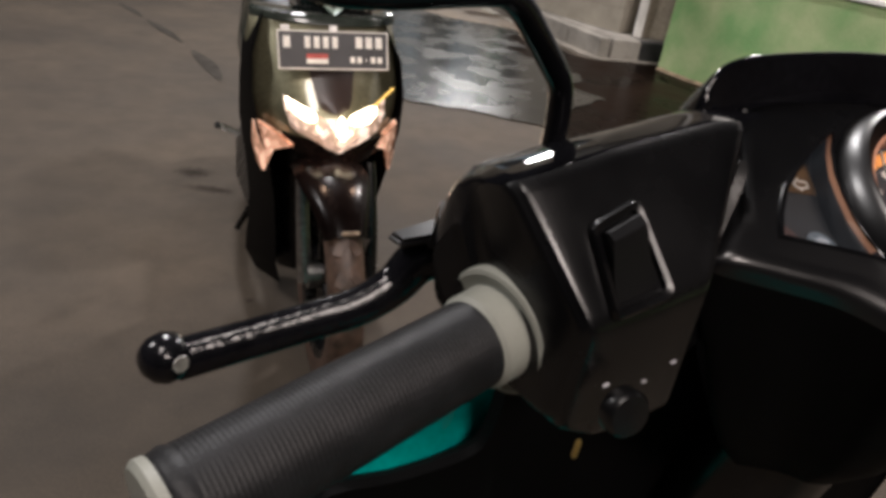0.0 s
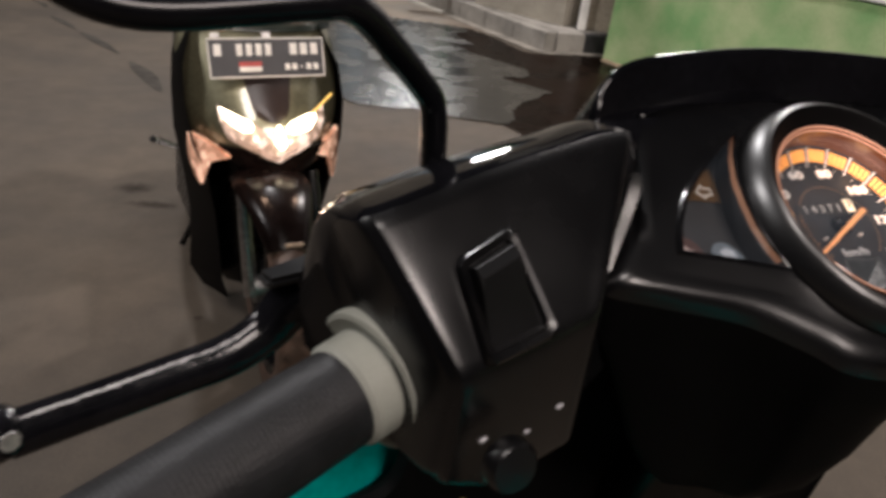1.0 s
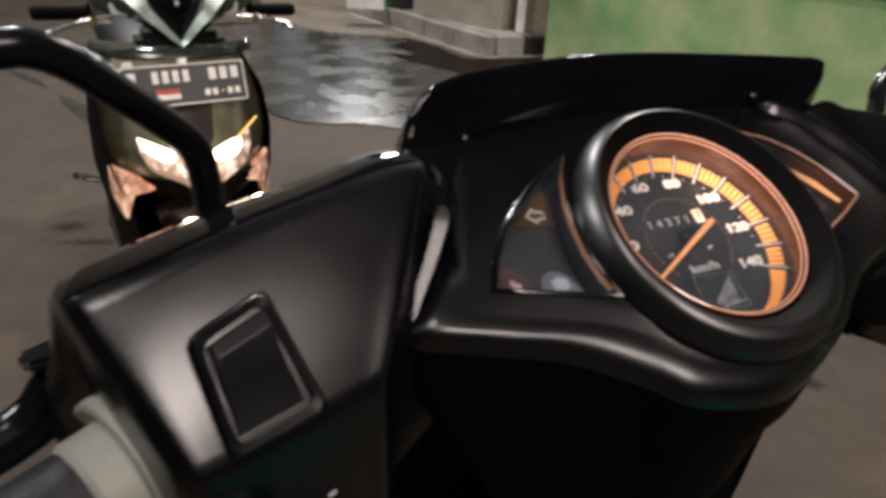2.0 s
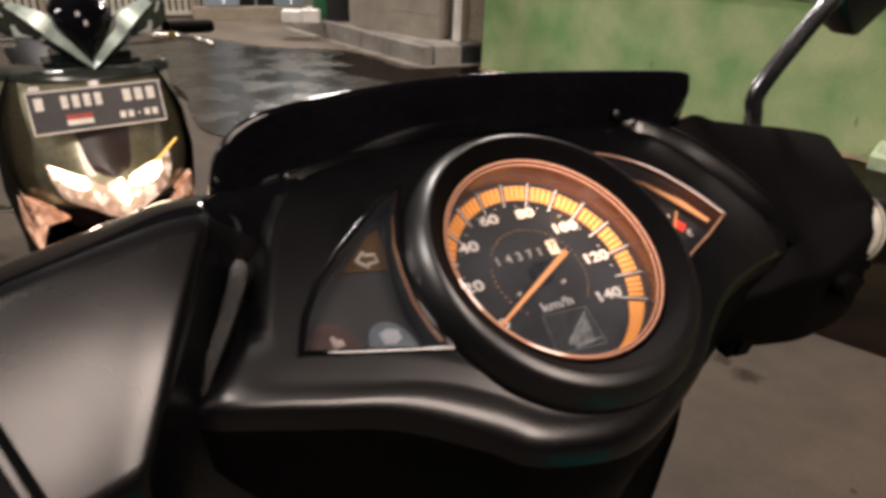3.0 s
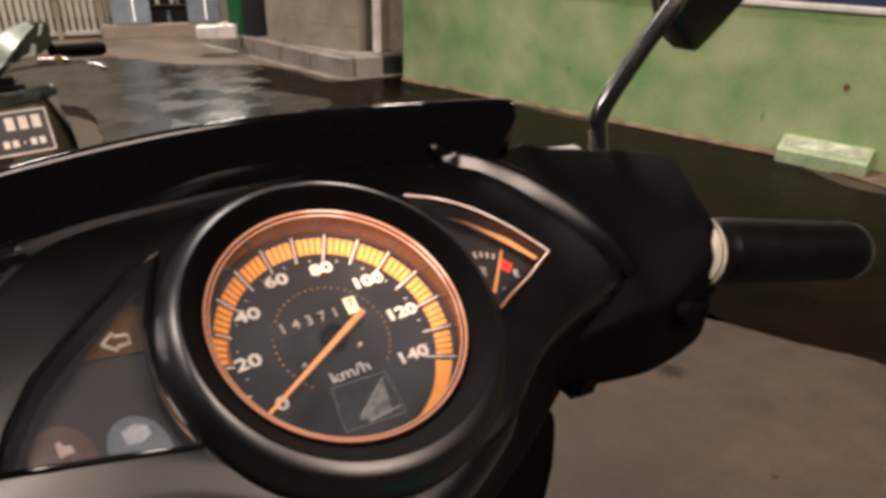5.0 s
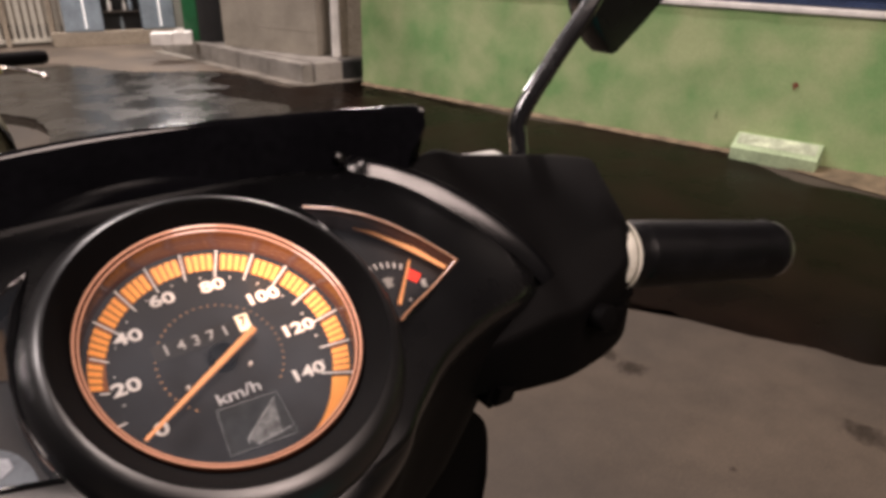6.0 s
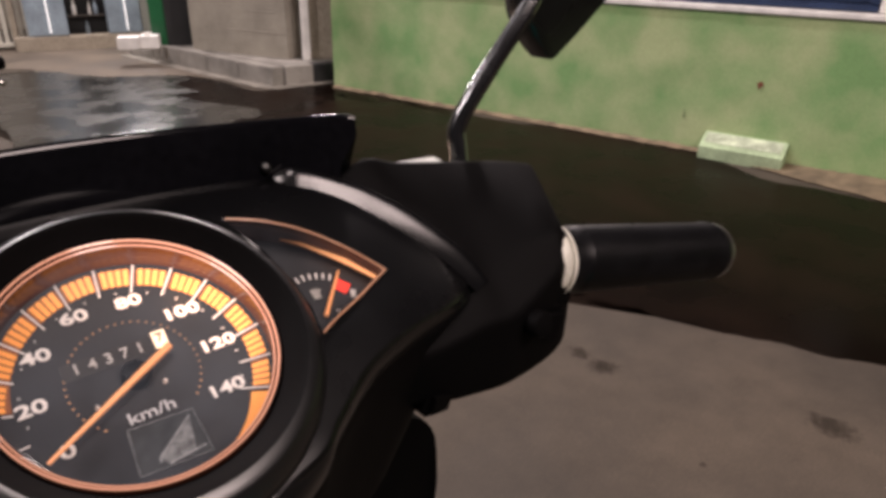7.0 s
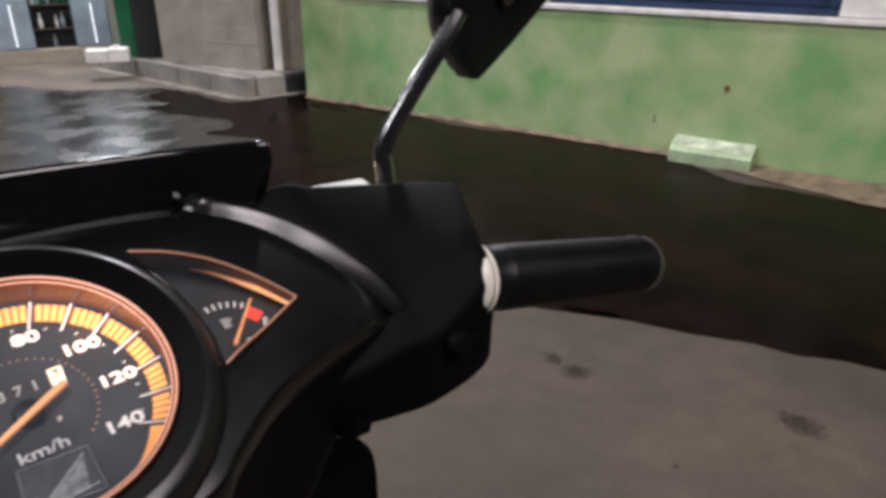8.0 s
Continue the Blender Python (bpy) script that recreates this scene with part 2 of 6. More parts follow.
def text_mesh(word, size, place, parent, name, mat, depth=0.0002, weight=0.022):
    """Letters as a mesh, from the built-in font, laid on the pose place."""
    cu = bpy.data.curves.new(name, "FONT")
    cu.body, cu.size, cu.align_x, cu.align_y, cu.extrude = word, size, "CENTER", "CENTER", depth
    cu.offset = size * weight
    ob = bpy.data.objects.new(name, cu)
    scene.collection.objects.link(ob)
    bpy.context.view_layer.update()
    me = bpy.data.meshes.new_from_object(ob.evaluated_get(bpy.context.evaluated_depsgraph_get()))
    bpy.data.objects.remove(ob)
    me.transform(place)
    me.materials.clear()
    me.materials.append(mat)
    out = new(name, me)
    out.parent = parent
    return out


# ---- the place: road, wall, kerb, building, gate ----
def road_material():
    """Worn asphalt: broad blotches, hand-sized mottling and pale grit."""
    m = material("asphalt", (0.0560, 0.0436, 0.0312), 0.85, vary=0.26, scale=1.3, bump=0.5, bump_scale=160, rough_vary=0.08)
    n, link = m.node_tree.nodes, m.node_tree.links
    b = n["Principled BSDF"]
    base = b.inputs["Base Color"].links[0].from_socket
    tc, mid, grit, tone, pale = (n.new(k) for k in ("ShaderNodeTexCoord", "ShaderNodeTexNoise", "ShaderNodeTexVoronoi", "ShaderNodeValToRGB", "ShaderNodeValToRGB"))
    mid.inputs["Scale"].default_value, mid.inputs["Detail"].default_value, mid.inputs["Roughness"].default_value = 7.0, 8.0, 0.65
    grit.inputs["Scale"].default_value = 95.0
    tone.color_ramp.elements[0].position, tone.color_ramp.elements[1].position = 0.32, 0.70
    tone.color_ramp.elements[0].color, tone.color_ramp.elements[1].color = (0.80, 0.78, 0.74, 1), (1.16, 1.14, 1.12, 1)
    pale.color_ramp.elements[0].position, pale.color_ramp.elements[1].position = 0.10, 0.22
    pale.color_ramp.elements[0].color, pale.color_ramp.elements[1].color = (1.35, 1.33, 1.30, 1), (1, 1, 1, 1)
    one, two = n.new("ShaderNodeMix"), n.new("ShaderNodeMix")
    for mix in (one, two):
        mix.data_type, mix.blend_type = "RGBA", "MULTIPLY"
        mix.inputs[0].default_value = 1.0
    for tex in (mid, grit):
        link.new(tc.outputs["Object"], tex.inputs["Vector"])
    link.new(mid.outputs["Fac"], tone.inputs["Fac"])
    link.new(grit.outputs["Distance"], pale.inputs["Fac"])
    link.new(base, one.inputs["A"])
    link.new(tone.outputs["Color"], one.inputs["B"])
    link.new(one.outputs["Result"], two.inputs["A"])
    link.new(pale.outputs["Color"], two.inputs["B"])
    link.new(two.outputs["Result"], b.inputs["Base Color"])
    return m


ASPHALT = road_material()
WET = material("wet_asphalt", (0.0068, 0.0036, 0.0024), 0.30, vary=0.5, scale=2.4, bump=0.22, bump_scale=60, rough_vary=0.09, spec=0.03)


def pool_material():
    """Water film: mirror-still in places, broken and muddy in others."""
    m = bpy.data.materials.new("standing_water")
    m.use_nodes = True
    n, link = m.node_tree.nodes, m.node_tree.links
    b = n["Principled BSDF"]
    tc, mp, big, fine = n.new("ShaderNodeTexCoord"), n.new("ShaderNodeMapping"), n.new("ShaderNodeTexNoise"), n.new("ShaderNodeTexNoise")
    mp.inputs["Scale"].default_value = (1.3, 1.3, 1)
    big.inputs["Scale"].default_value, big.inputs["Detail"].default_value = 2.6, 7
    fine.inputs["Scale"].default_value, fine.inputs["Detail"].default_value = 26, 6
    link.new(tc.outputs["Object"], mp.inputs["Vector"])
    link.new(mp.outputs["Vector"], big.inputs["Vector"])
    link.new(tc.outputs["Object"], fine.inputs["Vector"])
    ramp = n.new("ShaderNodeValToRGB")
    ramp.color_ramp.elements[0].position, ramp.color_ramp.elements[1].position = 0.40, 0.68
    ramp.color_ramp.elements[0].color, ramp.color_ramp.elements[1].color = (0.012, 0.012, 0.011, 1), (0.040, 0.036, 0.029, 1)
    link.new(big.outputs["Fac"], ramp.inputs["Fac"])
    link.new(ramp.outputs["Color"], b.inputs["Base Color"])
    rr = n.new("ShaderNodeMapRange")
    rr.inputs["From Min"].default_value, rr.inputs["From Max"].default_value = 0.36, 0.70
    rr.inputs["To Min"].default_value, rr.inputs["To Max"].default_value = 0.19, 0.36
    link.new(big.outputs["Fac"], rr.inputs["Value"])
    link.new(rr.outputs["Result"], b.inputs["Roughness"])
    bp = n.new("ShaderNodeBump")
    bp.inputs["Strength"].default_value, bp.inputs["Distance"].default_value = 0.45, 0.004
    link.new(fine.outputs["Fac"], bp.inputs["Height"])
    link.new(bp.outputs["Normal"], b.inputs["Normal"])
    return m


POOL = pool_material()
DIRT = material("brown_dirt", (0.105, 0.082, 0.060), 0.8, vary=0.3, scale=2.2, bump=0.6, bump_scale=60, rough_vary=0.15)
WET_MUD = material("wet_mud", (0.022, 0.019, 0.015), 0.5, vary=0.4, scale=9, bump=0.5, bump_scale=50)
FAINT = material("faint_tar", (0.047, 0.042, 0.036), 0.9, vary=0.3, scale=12, bump=0.4, bump_scale=160, spec=0.1)
DAMP = material("damp_dirt", (0.16, 0.12, 0.075), 0.9, vary=0.35, scale=9, bump=0.6, bump_scale=140)


def stain_material():
    """A broken oily blot: it thins out towards its rim and lets the road through."""
    m = material("oil_stain", (0.030, 0.024, 0.018), 0.85, vary=0.4, scale=26, bump=0.5, bump_scale=160, spec=0.1)
    n, link = m.node_tree.nodes, m.node_tree.links
    out, b = n["Material Output"], n["Principled BSDF"]
    tc, grain, length, sub, ramp, mix, clear = (n.new(k) for k in ("ShaderNodeTexCoord", "ShaderNodeTexNoise", "ShaderNodeVectorMath", "ShaderNodeVectorMath", "ShaderNodeMapRange", "ShaderNodeMixShader", "ShaderNodeBsdfTransparent"))
    grain.inputs["Scale"].default_value, grain.inputs["Detail"].default_value, grain.inputs["Roughness"].default_value = 55.0, 6.0, 0.7
    link.new(tc.outputs["Object"], grain.inputs["Vector"])
    sub.operation, length.operation = "SUBTRACT", "LENGTH"
    sub.inputs[1].default_value = (0.5, 0.5, 0.5)
    flat = n.new("ShaderNodeVectorMath")
    flat.operation = "MULTIPLY"
    flat.inputs[1].default_value = (1, 1, 0)
    link.new(tc.outputs["Generated"], sub.inputs[0])
    link.new(sub.outputs["Vector"], flat.inputs[0])
    link.new(flat.outputs["Vector"], length.inputs[0])
    total = n.new("ShaderNodeMath")
    total.operation = "SUBTRACT"
    link.new(grain.outputs["Fac"], total.inputs[0])
    link.new(length.outputs["Value"], total.inputs[1])
    ramp.inputs["From Min"].default_value, ramp.inputs["From Max"].default_value = 0.06, 0.38
    ramp.inputs["To Max"].default_value = 0.50
    link.new(total.outputs["Value"], ramp.inputs["Value"])
    link.new(ramp.outputs["Result"], mix.inputs["Fac"])
    link.new(clear.outputs["BSDF"], mix.inputs[1])
    link.new(b.outputs["BSDF"], mix.inputs[2])
    link.new(mix.outputs["Shader"], out.inputs["Surface"])
    return m


STAIN = stain_material()
GREEN = material("green_stucco", (0.195, 0.36, 0.135), 0.85, colour2=(0.40, 0.48, 0.245), scale=3.0, grain=0.2, bump=0.5, bump_scale=70)
PALE_GREEN = material("pale_green_paint", (0.36, 0.46, 0.28), 0.85, vary=0.18, scale=9, bump=0.5, bump_scale=90)
WHITE = material("white_paint", (0.74, 0.72, 0.68), 0.6, vary=0.12, scale=8, bump=0.15)
CONCRETE = material("kerb_concrete", (0.27, 0.25, 0.22), 0.85, vary=0.25, scale=5, bump=0.5, bump_scale=110)
BLACK_KERB = material("black_kerb_paint", (0.02, 0.02, 0.02), 0.6, vary=0.4, scale=12, bump=0.3)
STONE = material("beige_cladding", (0.33, 0.30, 0.245), 0.8, vary=0.16, scale=3, bump=0.5, bump_scale=90)
BEIGE = material("beige_plaster", (0.36, 0.31, 0.24), 0.8, vary=0.14, scale=3, bump=0.2)
BLUE = material("pale_blue_panel", (0.25, 0.31, 0.36), 0.5, vary=0.18, scale=4)
NAVY = material("dark_blue_panel", (0.02, 0.035, 0.08), 0.35, vary=0.2, scale=4)
DOOR = material("green_door_paint", (0.01, 0.10, 0.035), 0.35, vary=0.2, scale=4)
BROWN_POST = material("brown_post_paint", (0.20, 0.11, 0.07), 0.6, vary=0.2, scale=8)
# dark brown with the lack of light put into the colour
SHADE = material("unlit_brown", (0.045, 0.036, 0.028), 0.7, vary=0.2, scale=5)
# near-black that paints the shade inside openings
DARK = material("interior_shade", (0.012, 0.012, 0.012), 0.8, vary=0.2, scale=5)


def sheet(name, pts, z, mat, label, category, wobble=0.05, steps=8, seed=0):
    """A thin irregular patch lying on the road."""
    ring = []
    for p in curve_through([(x, y, z) for x, y in pts], steps, True):
        for k, amount in ((2.2, 1.0), (7, 0.55), (22, 0.3)):
            s = Vector((p.x * k + seed * 7.1, p.y * k, seed))
            p = p + Vector((noise.noise(s), noise.noise(s + Vector((31, 5, 2))), 0)) * (wobble * amount)
        ring.append(p)
    bm = bmesh.new()
    f = bm.faces.new([bm.verts.new(p) for p in ring])
    bmesh.ops.triangulate(bm, faces=[f])
    return tagged(part(name, bm, mat, smooth=False), label, category, kind="structure")


def ground():
    bm = bmesh.new()
    bmesh.ops.create_grid(bm, x_segments=2, y_segments=2, size=160)
    tagged(part("ground", bm, ASPHALT, smooth=False), "worn grey-brown asphalt road surface at night", "road", kind="structure")


ground()
sheet("wet_road", [(3.62, 2.38), (3.46, 2.66), (3.29, 2.88), (3.30, 3.18), (3.32, 3.52), (2.90, 4.04), (2.63, 4.39), (2.02, 5.11), (1.48, 5.80), (1.56, 6.35), (1.17, 6.32), (0.86, 6.20), (0.45, 7.05), (0.0, 7.2), (-0.5, 7.3),
                  (-1.0, 7.7), (-1.8, 7.3), (-1.8, 6.0), (-0.98, 5.3), (-0.6, 4.75), (-0.3, 4.4), (0.0, 4.35), (0.34, 4.2), (0.64, 3.75), (0.9, 3.1), (1.25, 2.45), (1.36, 2.12), (1.56, 2.06),
                  (1.75, 1.81), (1.99, 1.58), (2.28, 1.24), (3.1, 0.5), (4.6, -0.4), (4.9, 0.4), (4.25, 1.3), (3.82, 2.02)],
      0.003, WET, "dark rain-wet asphalt beside the green wall", "wet road", 0.035, 16, 1)
sheet("dirt_ground", [(-3.2, 8.6), (-2.4, 7.9), (-1.25, 7.85), (-0.95, 7.62), (-0.57, 7.34), (-0.28, 7.18), (0.25, 7.10), (0.42, 7.00), (0.62, 6.72), (0.82, 6.42), (0.95, 6.22), (1.1, 6.5), (0.2, 8.1), (-0.1, 8.9), (-0.3, 9.4), (-3.4, 9.0)],
      0.006, DIRT, "trodden brown damp dirt before the gate", "dirt", 0.05, 16, 12)
sheet("puddle", [(-1.01, 7.60), (-0.57, 7.30), (-0.28, 7.14), (0.22, 7.06), (0.36, 6.84), (0.22, 6.62), (0.33, 6.40), (0.20, 6.2), (0.31, 5.98), (0.40, 5.84), (0.77, 5.50), (0.76, 5.22), (0.60, 5.12), (0.93, 4.82), (0.83, 4.70),
                (0.62, 4.35), (0.55, 4.0), (0.34, 3.97), (0.0, 4.1), (-0.38, 4.12), (-0.7, 4.6), (-0.9, 5.4), (-1.6, 6.0), (-1.85, 6.9)],
      0.009, POOL, "shallow puddle of rain water mirroring the lit gate", "puddle", 0.06, 16, 2)
for n, bank in enumerate(([(0.04, 6.34), (0.18, 6.38), (0.40, 6.30), (0.36, 6.20), (0.22, 6.22)], [(0.0, 5.86), (0.12, 5.84), (0.32, 5.98), (0.22, 6.0), (0.08, 5.95)], [(0.10, 6.70), (0.26, 6.66), (0.24, 6.62), (0.12, 6.64)])):
    sheet("mud_bank", bank, 0.0102, WET_MUD, "low dark mud bank standing out of the puddle", "mud", 0.03, 10, 20 + n)
sheet("stain", [(1.315, 1.62), (1.35, 1.67), (1.41, 1.62), (1.445, 1.575), (1.36, 1.545)], 0.0015, STAIN, "small dark stain on the dry asphalt", "stain", 0.022, 8, 3)
sheet("stain", [(1.315, 1.745), (1.345, 1.76), (1.385, 1.70), (1.365, 1.645), (1.325, 1.68)], 0.0015, STAIN, "thin dark smudge on the dry asphalt", "stain", 0.012, 8, 8)
sheet("stain", [(1.755, 1.21), (1.81, 1.24), (1.865, 1.17), (1.895, 1.11), (1.845, 1.055), (1.775, 1.12)], 0.0015, STAIN, "small dark stain on the dry asphalt", "stain", 0.018, 8, 4)
sheet("stain", [(-1.18, 2.57), (-1.12, 2.67), (-1.01, 2.67), (-0.99, 2.60), (-1.08, 2.54)], 0.0015, STAIN, "dark oily smear on the road", "stain", 0.02, 6, 5)
sheet("stain", [(-1.09, 2.45), (-0.98, 2.51), (-0.84, 2.51), (-0.87, 2.445), (-0.97, 2.43)], 0.0015, STAIN, "dark oily smear on the road", "stain", 0.014, 6, 6)
for n, (x, y) in enumerate(((1.38, 1.15), (-0.55, 1.75))):
    sheet("speck", [(x - 0.014, y), (x, y + 0.014), (x + 0.016, y + 0.002), (x, y - 0.014)], 0.0015, STAIN, "tiny dark spot on the asphalt", "stain", 0.008, 5, 40 + n)
for n, crack in enumerate(([(-3.44, 6.24), (-3.26, 6.06), (-3.16, 5.95), (-3.22, 6.08)], [(-2.98, 5.66), (-2.79, 5.44), (-2.60, 5.30), (-2.76, 5.50)],
                            [(-2.52, 5.20), (-2.32, 4.95), (-2.04, 4.69), (-2.27, 5.01)], [(-1.90, 4.53), (-1.69, 4.18), (-1.46, 3.94), (-1.68, 4.34)])):
    sheet("tar_streak", crack, 0.003, FAINT, "faint dark tar streak on the asphalt", "stain", 0.014, 8, 30 + n)

WALL_A, WALL_D, WALL_N = Vector((1.57, 6.10, 0)), Vector((0.5515, -0.8342, 0)), Vector((-0.8342, -0.5515, 0))


def on_wall(s, out, z):
    """s metres along the green wall from its corner, out metres before its face, at height z."""
    return WALL_A + WALL_D * s + WALL_N * out + Vector((0, 0, z))


def wall_box(name, s0, s1, o0, o1, z0, z1, mat, parent, label="", bevel=0.006):
    ring = [on_wall(s0, o0, z0), on_wall(s1, o0, z0), on_wall(s1, o1, z0), on_wall(s0, o1, z0)]
    return part(name, slab(ring, (0, 0, 1), z1 - z0, bevel), mat, parent, label)


def green_wall():
    w = empty("wall_green", Matrix(), "green-painted stucco wall with a white ledge and dark window above", "wall", kind="structure")
    # the plinth, its face finely uneven
    bm = bmesh.new()
    rng = random.Random(5)
    grid = [[on_wall(-0.05 + 0.1 * i, rng.uniform(-0.004, 0.004), -0.05 + 0.1 * j) for i in range(112)] for j in range(10)]
    loft(grid, False, False, bm)
    loft([[on_wall(-0.05, 0, -0.05), on_wall(-0.05, 0, 0.85)], [on_wall(-0.05, -0.25, -0.05), on_wall(-0.05, -0.25, 0.85)]], False, False, bm)
    part("plinth", bm, GREEN, w, "mottled green paint, worn pale in patches")
    wall_box("ledge", 0.34, 11, -0.25, 0.025, 0.852, 0.885, WHITE, w, "white-painted ledge")
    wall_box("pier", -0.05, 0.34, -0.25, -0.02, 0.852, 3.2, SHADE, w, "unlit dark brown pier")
    wall_box("pier", 3.92, 4.2, -0.25, -0.012, 0.889, 3.2, WHITE, w)
    wall_box("upper_wall", 0.345, 2.2, -0.25, -0.02, 0.889, 3.2, WHITE, w)
    # mostly unseen wall, coloured dark so that little of it reflects below
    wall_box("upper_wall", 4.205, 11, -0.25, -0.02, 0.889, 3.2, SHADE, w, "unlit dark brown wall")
    wall_box("lintel", 2.205, 3.915, -0.25, -0.02, 2.3, 3.2, WHITE, w)
    win = wall_box("window_pane", 2.205, 3.915, -0.12, -0.10, 0.93, 2.295, NAVY, w, "dark blue window panel")
    for s in (2.23, 3.05, 3.89):
        wall_box("window_frame", s - 0.025, s + 0.025, -0.095, -0.04, 0.93, 2.295, NAVY, win)
    wall_box("window_frame", 2.205, 3.915, -0.095, -0.04, 0.889, 0.928, NAVY, win)
    prof = [(0.0, 0.0), (0.13, 0.0), (0.13, 0.075), (0.105, 0.095), (0.03, 0.140), (0.0, 0.145)]
    block_rows = [[on_wall(sa, o, z) for o, z in prof] for sa in (3.165, 3.175, 3.40, 3.635, 3.645)]
    for k in (0, 4):
        block_rows[k] = [p + (sum(block_rows[k], Vector()) / 6 - p) * 0.06 for p in block_rows[k]]
    fb = part("footing_block", loft(block_rows, True), PALE_GREEN, w, "pale green block with a whitish worn sloping top", angle=25)
    worn = material("worn_cap", (0.47, 0.53, 0.38), 0.85, vary=0.35, scale=14, bump=0.4)
    top = [[on_wall(sa, o, z + 0.004) for o, z in ((0.104, 0.0955), (0.066, 0.1185), (0.030, 0.140))] for sa in (3.185, 3.28, 3.40, 3.52, 3.625)]
    part("block_cap", loft(top, False, False), worn, fb, "whitish worn top")
    rust = material("rust_mark", (0.22, 0.07, 0.04), 0.9, vary=0.5, scale=40)
    spot = [(0.0, 0.02), (0.016, 0.012), (0.02, -0.004), (0.006, -0.016), (-0.004, -0.032), (-0.010, -0.010), (-0.018, 0.004)]
    part("rust_spot", slab([on_wall(3.42 + a, 0.0055, 0.46 + b) for a, b in spot], WALL_N, 0.001, 0), rust, w, "small rusty mark on the paint")
    hairline = material("crack_shadow_grime", (0.12, 0.17, 0.075), 0.9, vary=0.4, scale=60)
    for sa, za, zb in ((3.01, 0.19, 0.26), (1.62, 0.30, 0.36)):
        crack = [(sa - 0.003, zb), (sa + 0.002, zb - 0.03), (sa - 0.004, (za + zb) / 2), (sa + 0.001, za), (sa + 0.006, za + 0.02), (sa + 0.002, (za + zb) / 2), (sa + 0.008, zb - 0.03)]
        part("crack", slab([on_wall(a, 0.0055, b) for a, b in crack], WALL_N, 0.001, 0), hairline, w, "hairline crack in the stucco")
    # dirt strip at the foot of the wall
    rng = random.Random(9)
    bm = bmesh.new()
    prev = None
    for i in range(150):
        s = -0.05 + i * 0.05
        out = 0.03 + 0.025 * noise.noise((s * 3, 0, 0)) + rng.uniform(0, 0.012) + (0.33 * max(0, min(1, (s - 3.15) / 1.1)))
        a, b = bm.verts.new(on_wall(s, 0.003, 0.026 + rng.uniform(0, 0.008))), bm.verts.new(on_wall(s, out, 0.009))
        if prev:
            bm.faces.new((prev[0], a, b, prev[1]))
        prev = (a, b)
    part("dirt_strip", bm, DAMP, w, "sandy dirt gathered along the wall foot")


green_wall()

KERB = 0.17
K = Vector((1.03, 6.28, 0))          # the platform's outer corner
K_RIGHT = Vector((1.66, 6.43, 0))
K_LEFT = Vector((-0.20, 8.53, 0))


def kerb_run(parent, a, b, n, mats, depth=0.12):
    d = (b - a).normalized()
    inward = Vector((-d.y, d.x, 0))
    if inward.dot(Vector((1.2, 8.0, 0)) - a) < 0:
        inward = -inward
    step = (b - a).length / n
    for i in range(n):
        p = a + d * (step * i + 0.0008)
        q = a + d * (step * (i + 1) - 0.0008)
        ring = [p, q, q + inward * depth, p + inward * depth]
        lift = Vector((0, 0, random.Random(i).uniform(-0.002, 0.002)))
        part("kerb_stone", slab([v + lift - Vector((0, 0, 0.02)) for v in ring], (0, 0, 1), KERB + 0.02, 0.006), mats[i % len(mats)], parent)


def platform():
    pl = empty("pavement", Matrix(), "raised concrete pavement with kerb stones before the building", "pavement", kind="structure")
    slab_ring = [(1.13, 6.43, 0), (1.72, 6.56, 0), (4.0, 9.6, 0), (0.4, 10.6, 0), (-0.06, 8.62, 0)]
    part("paving", slab([Vector(p) for p in slab_ring], (0, 0, 1), KERB - 0.004, 0.004), CONCRETE, pl, "dusty concrete top")
    kerb_run(pl, K, K_LEFT, 5, [CONCRETE])
    kerb_run(pl, K + Vector((0.12, 0.03, 0)), K_RIGHT, 2, [CONCRETE, BLACK_KERB])
    kf = material("gutter_concrete", (0.20, 0.18, 0.15), 0.8, vary=0.3, scale=6, bump=0.4)
    ring = [K + Vector((0.02, -0.10, 0)), K_RIGHT + Vector((0.0, -0.06, 0)), K_RIGHT + Vector((0, 0.02, 0)), K, K_LEFT, K_LEFT + Vector((-0.10, -0.05, 0)), K + Vector((-0.12, -0.02, 0))]
    part("gutter_strip", slab(ring, (0, 0, 1), 0.012, 0.003), kf, pl)


platform()


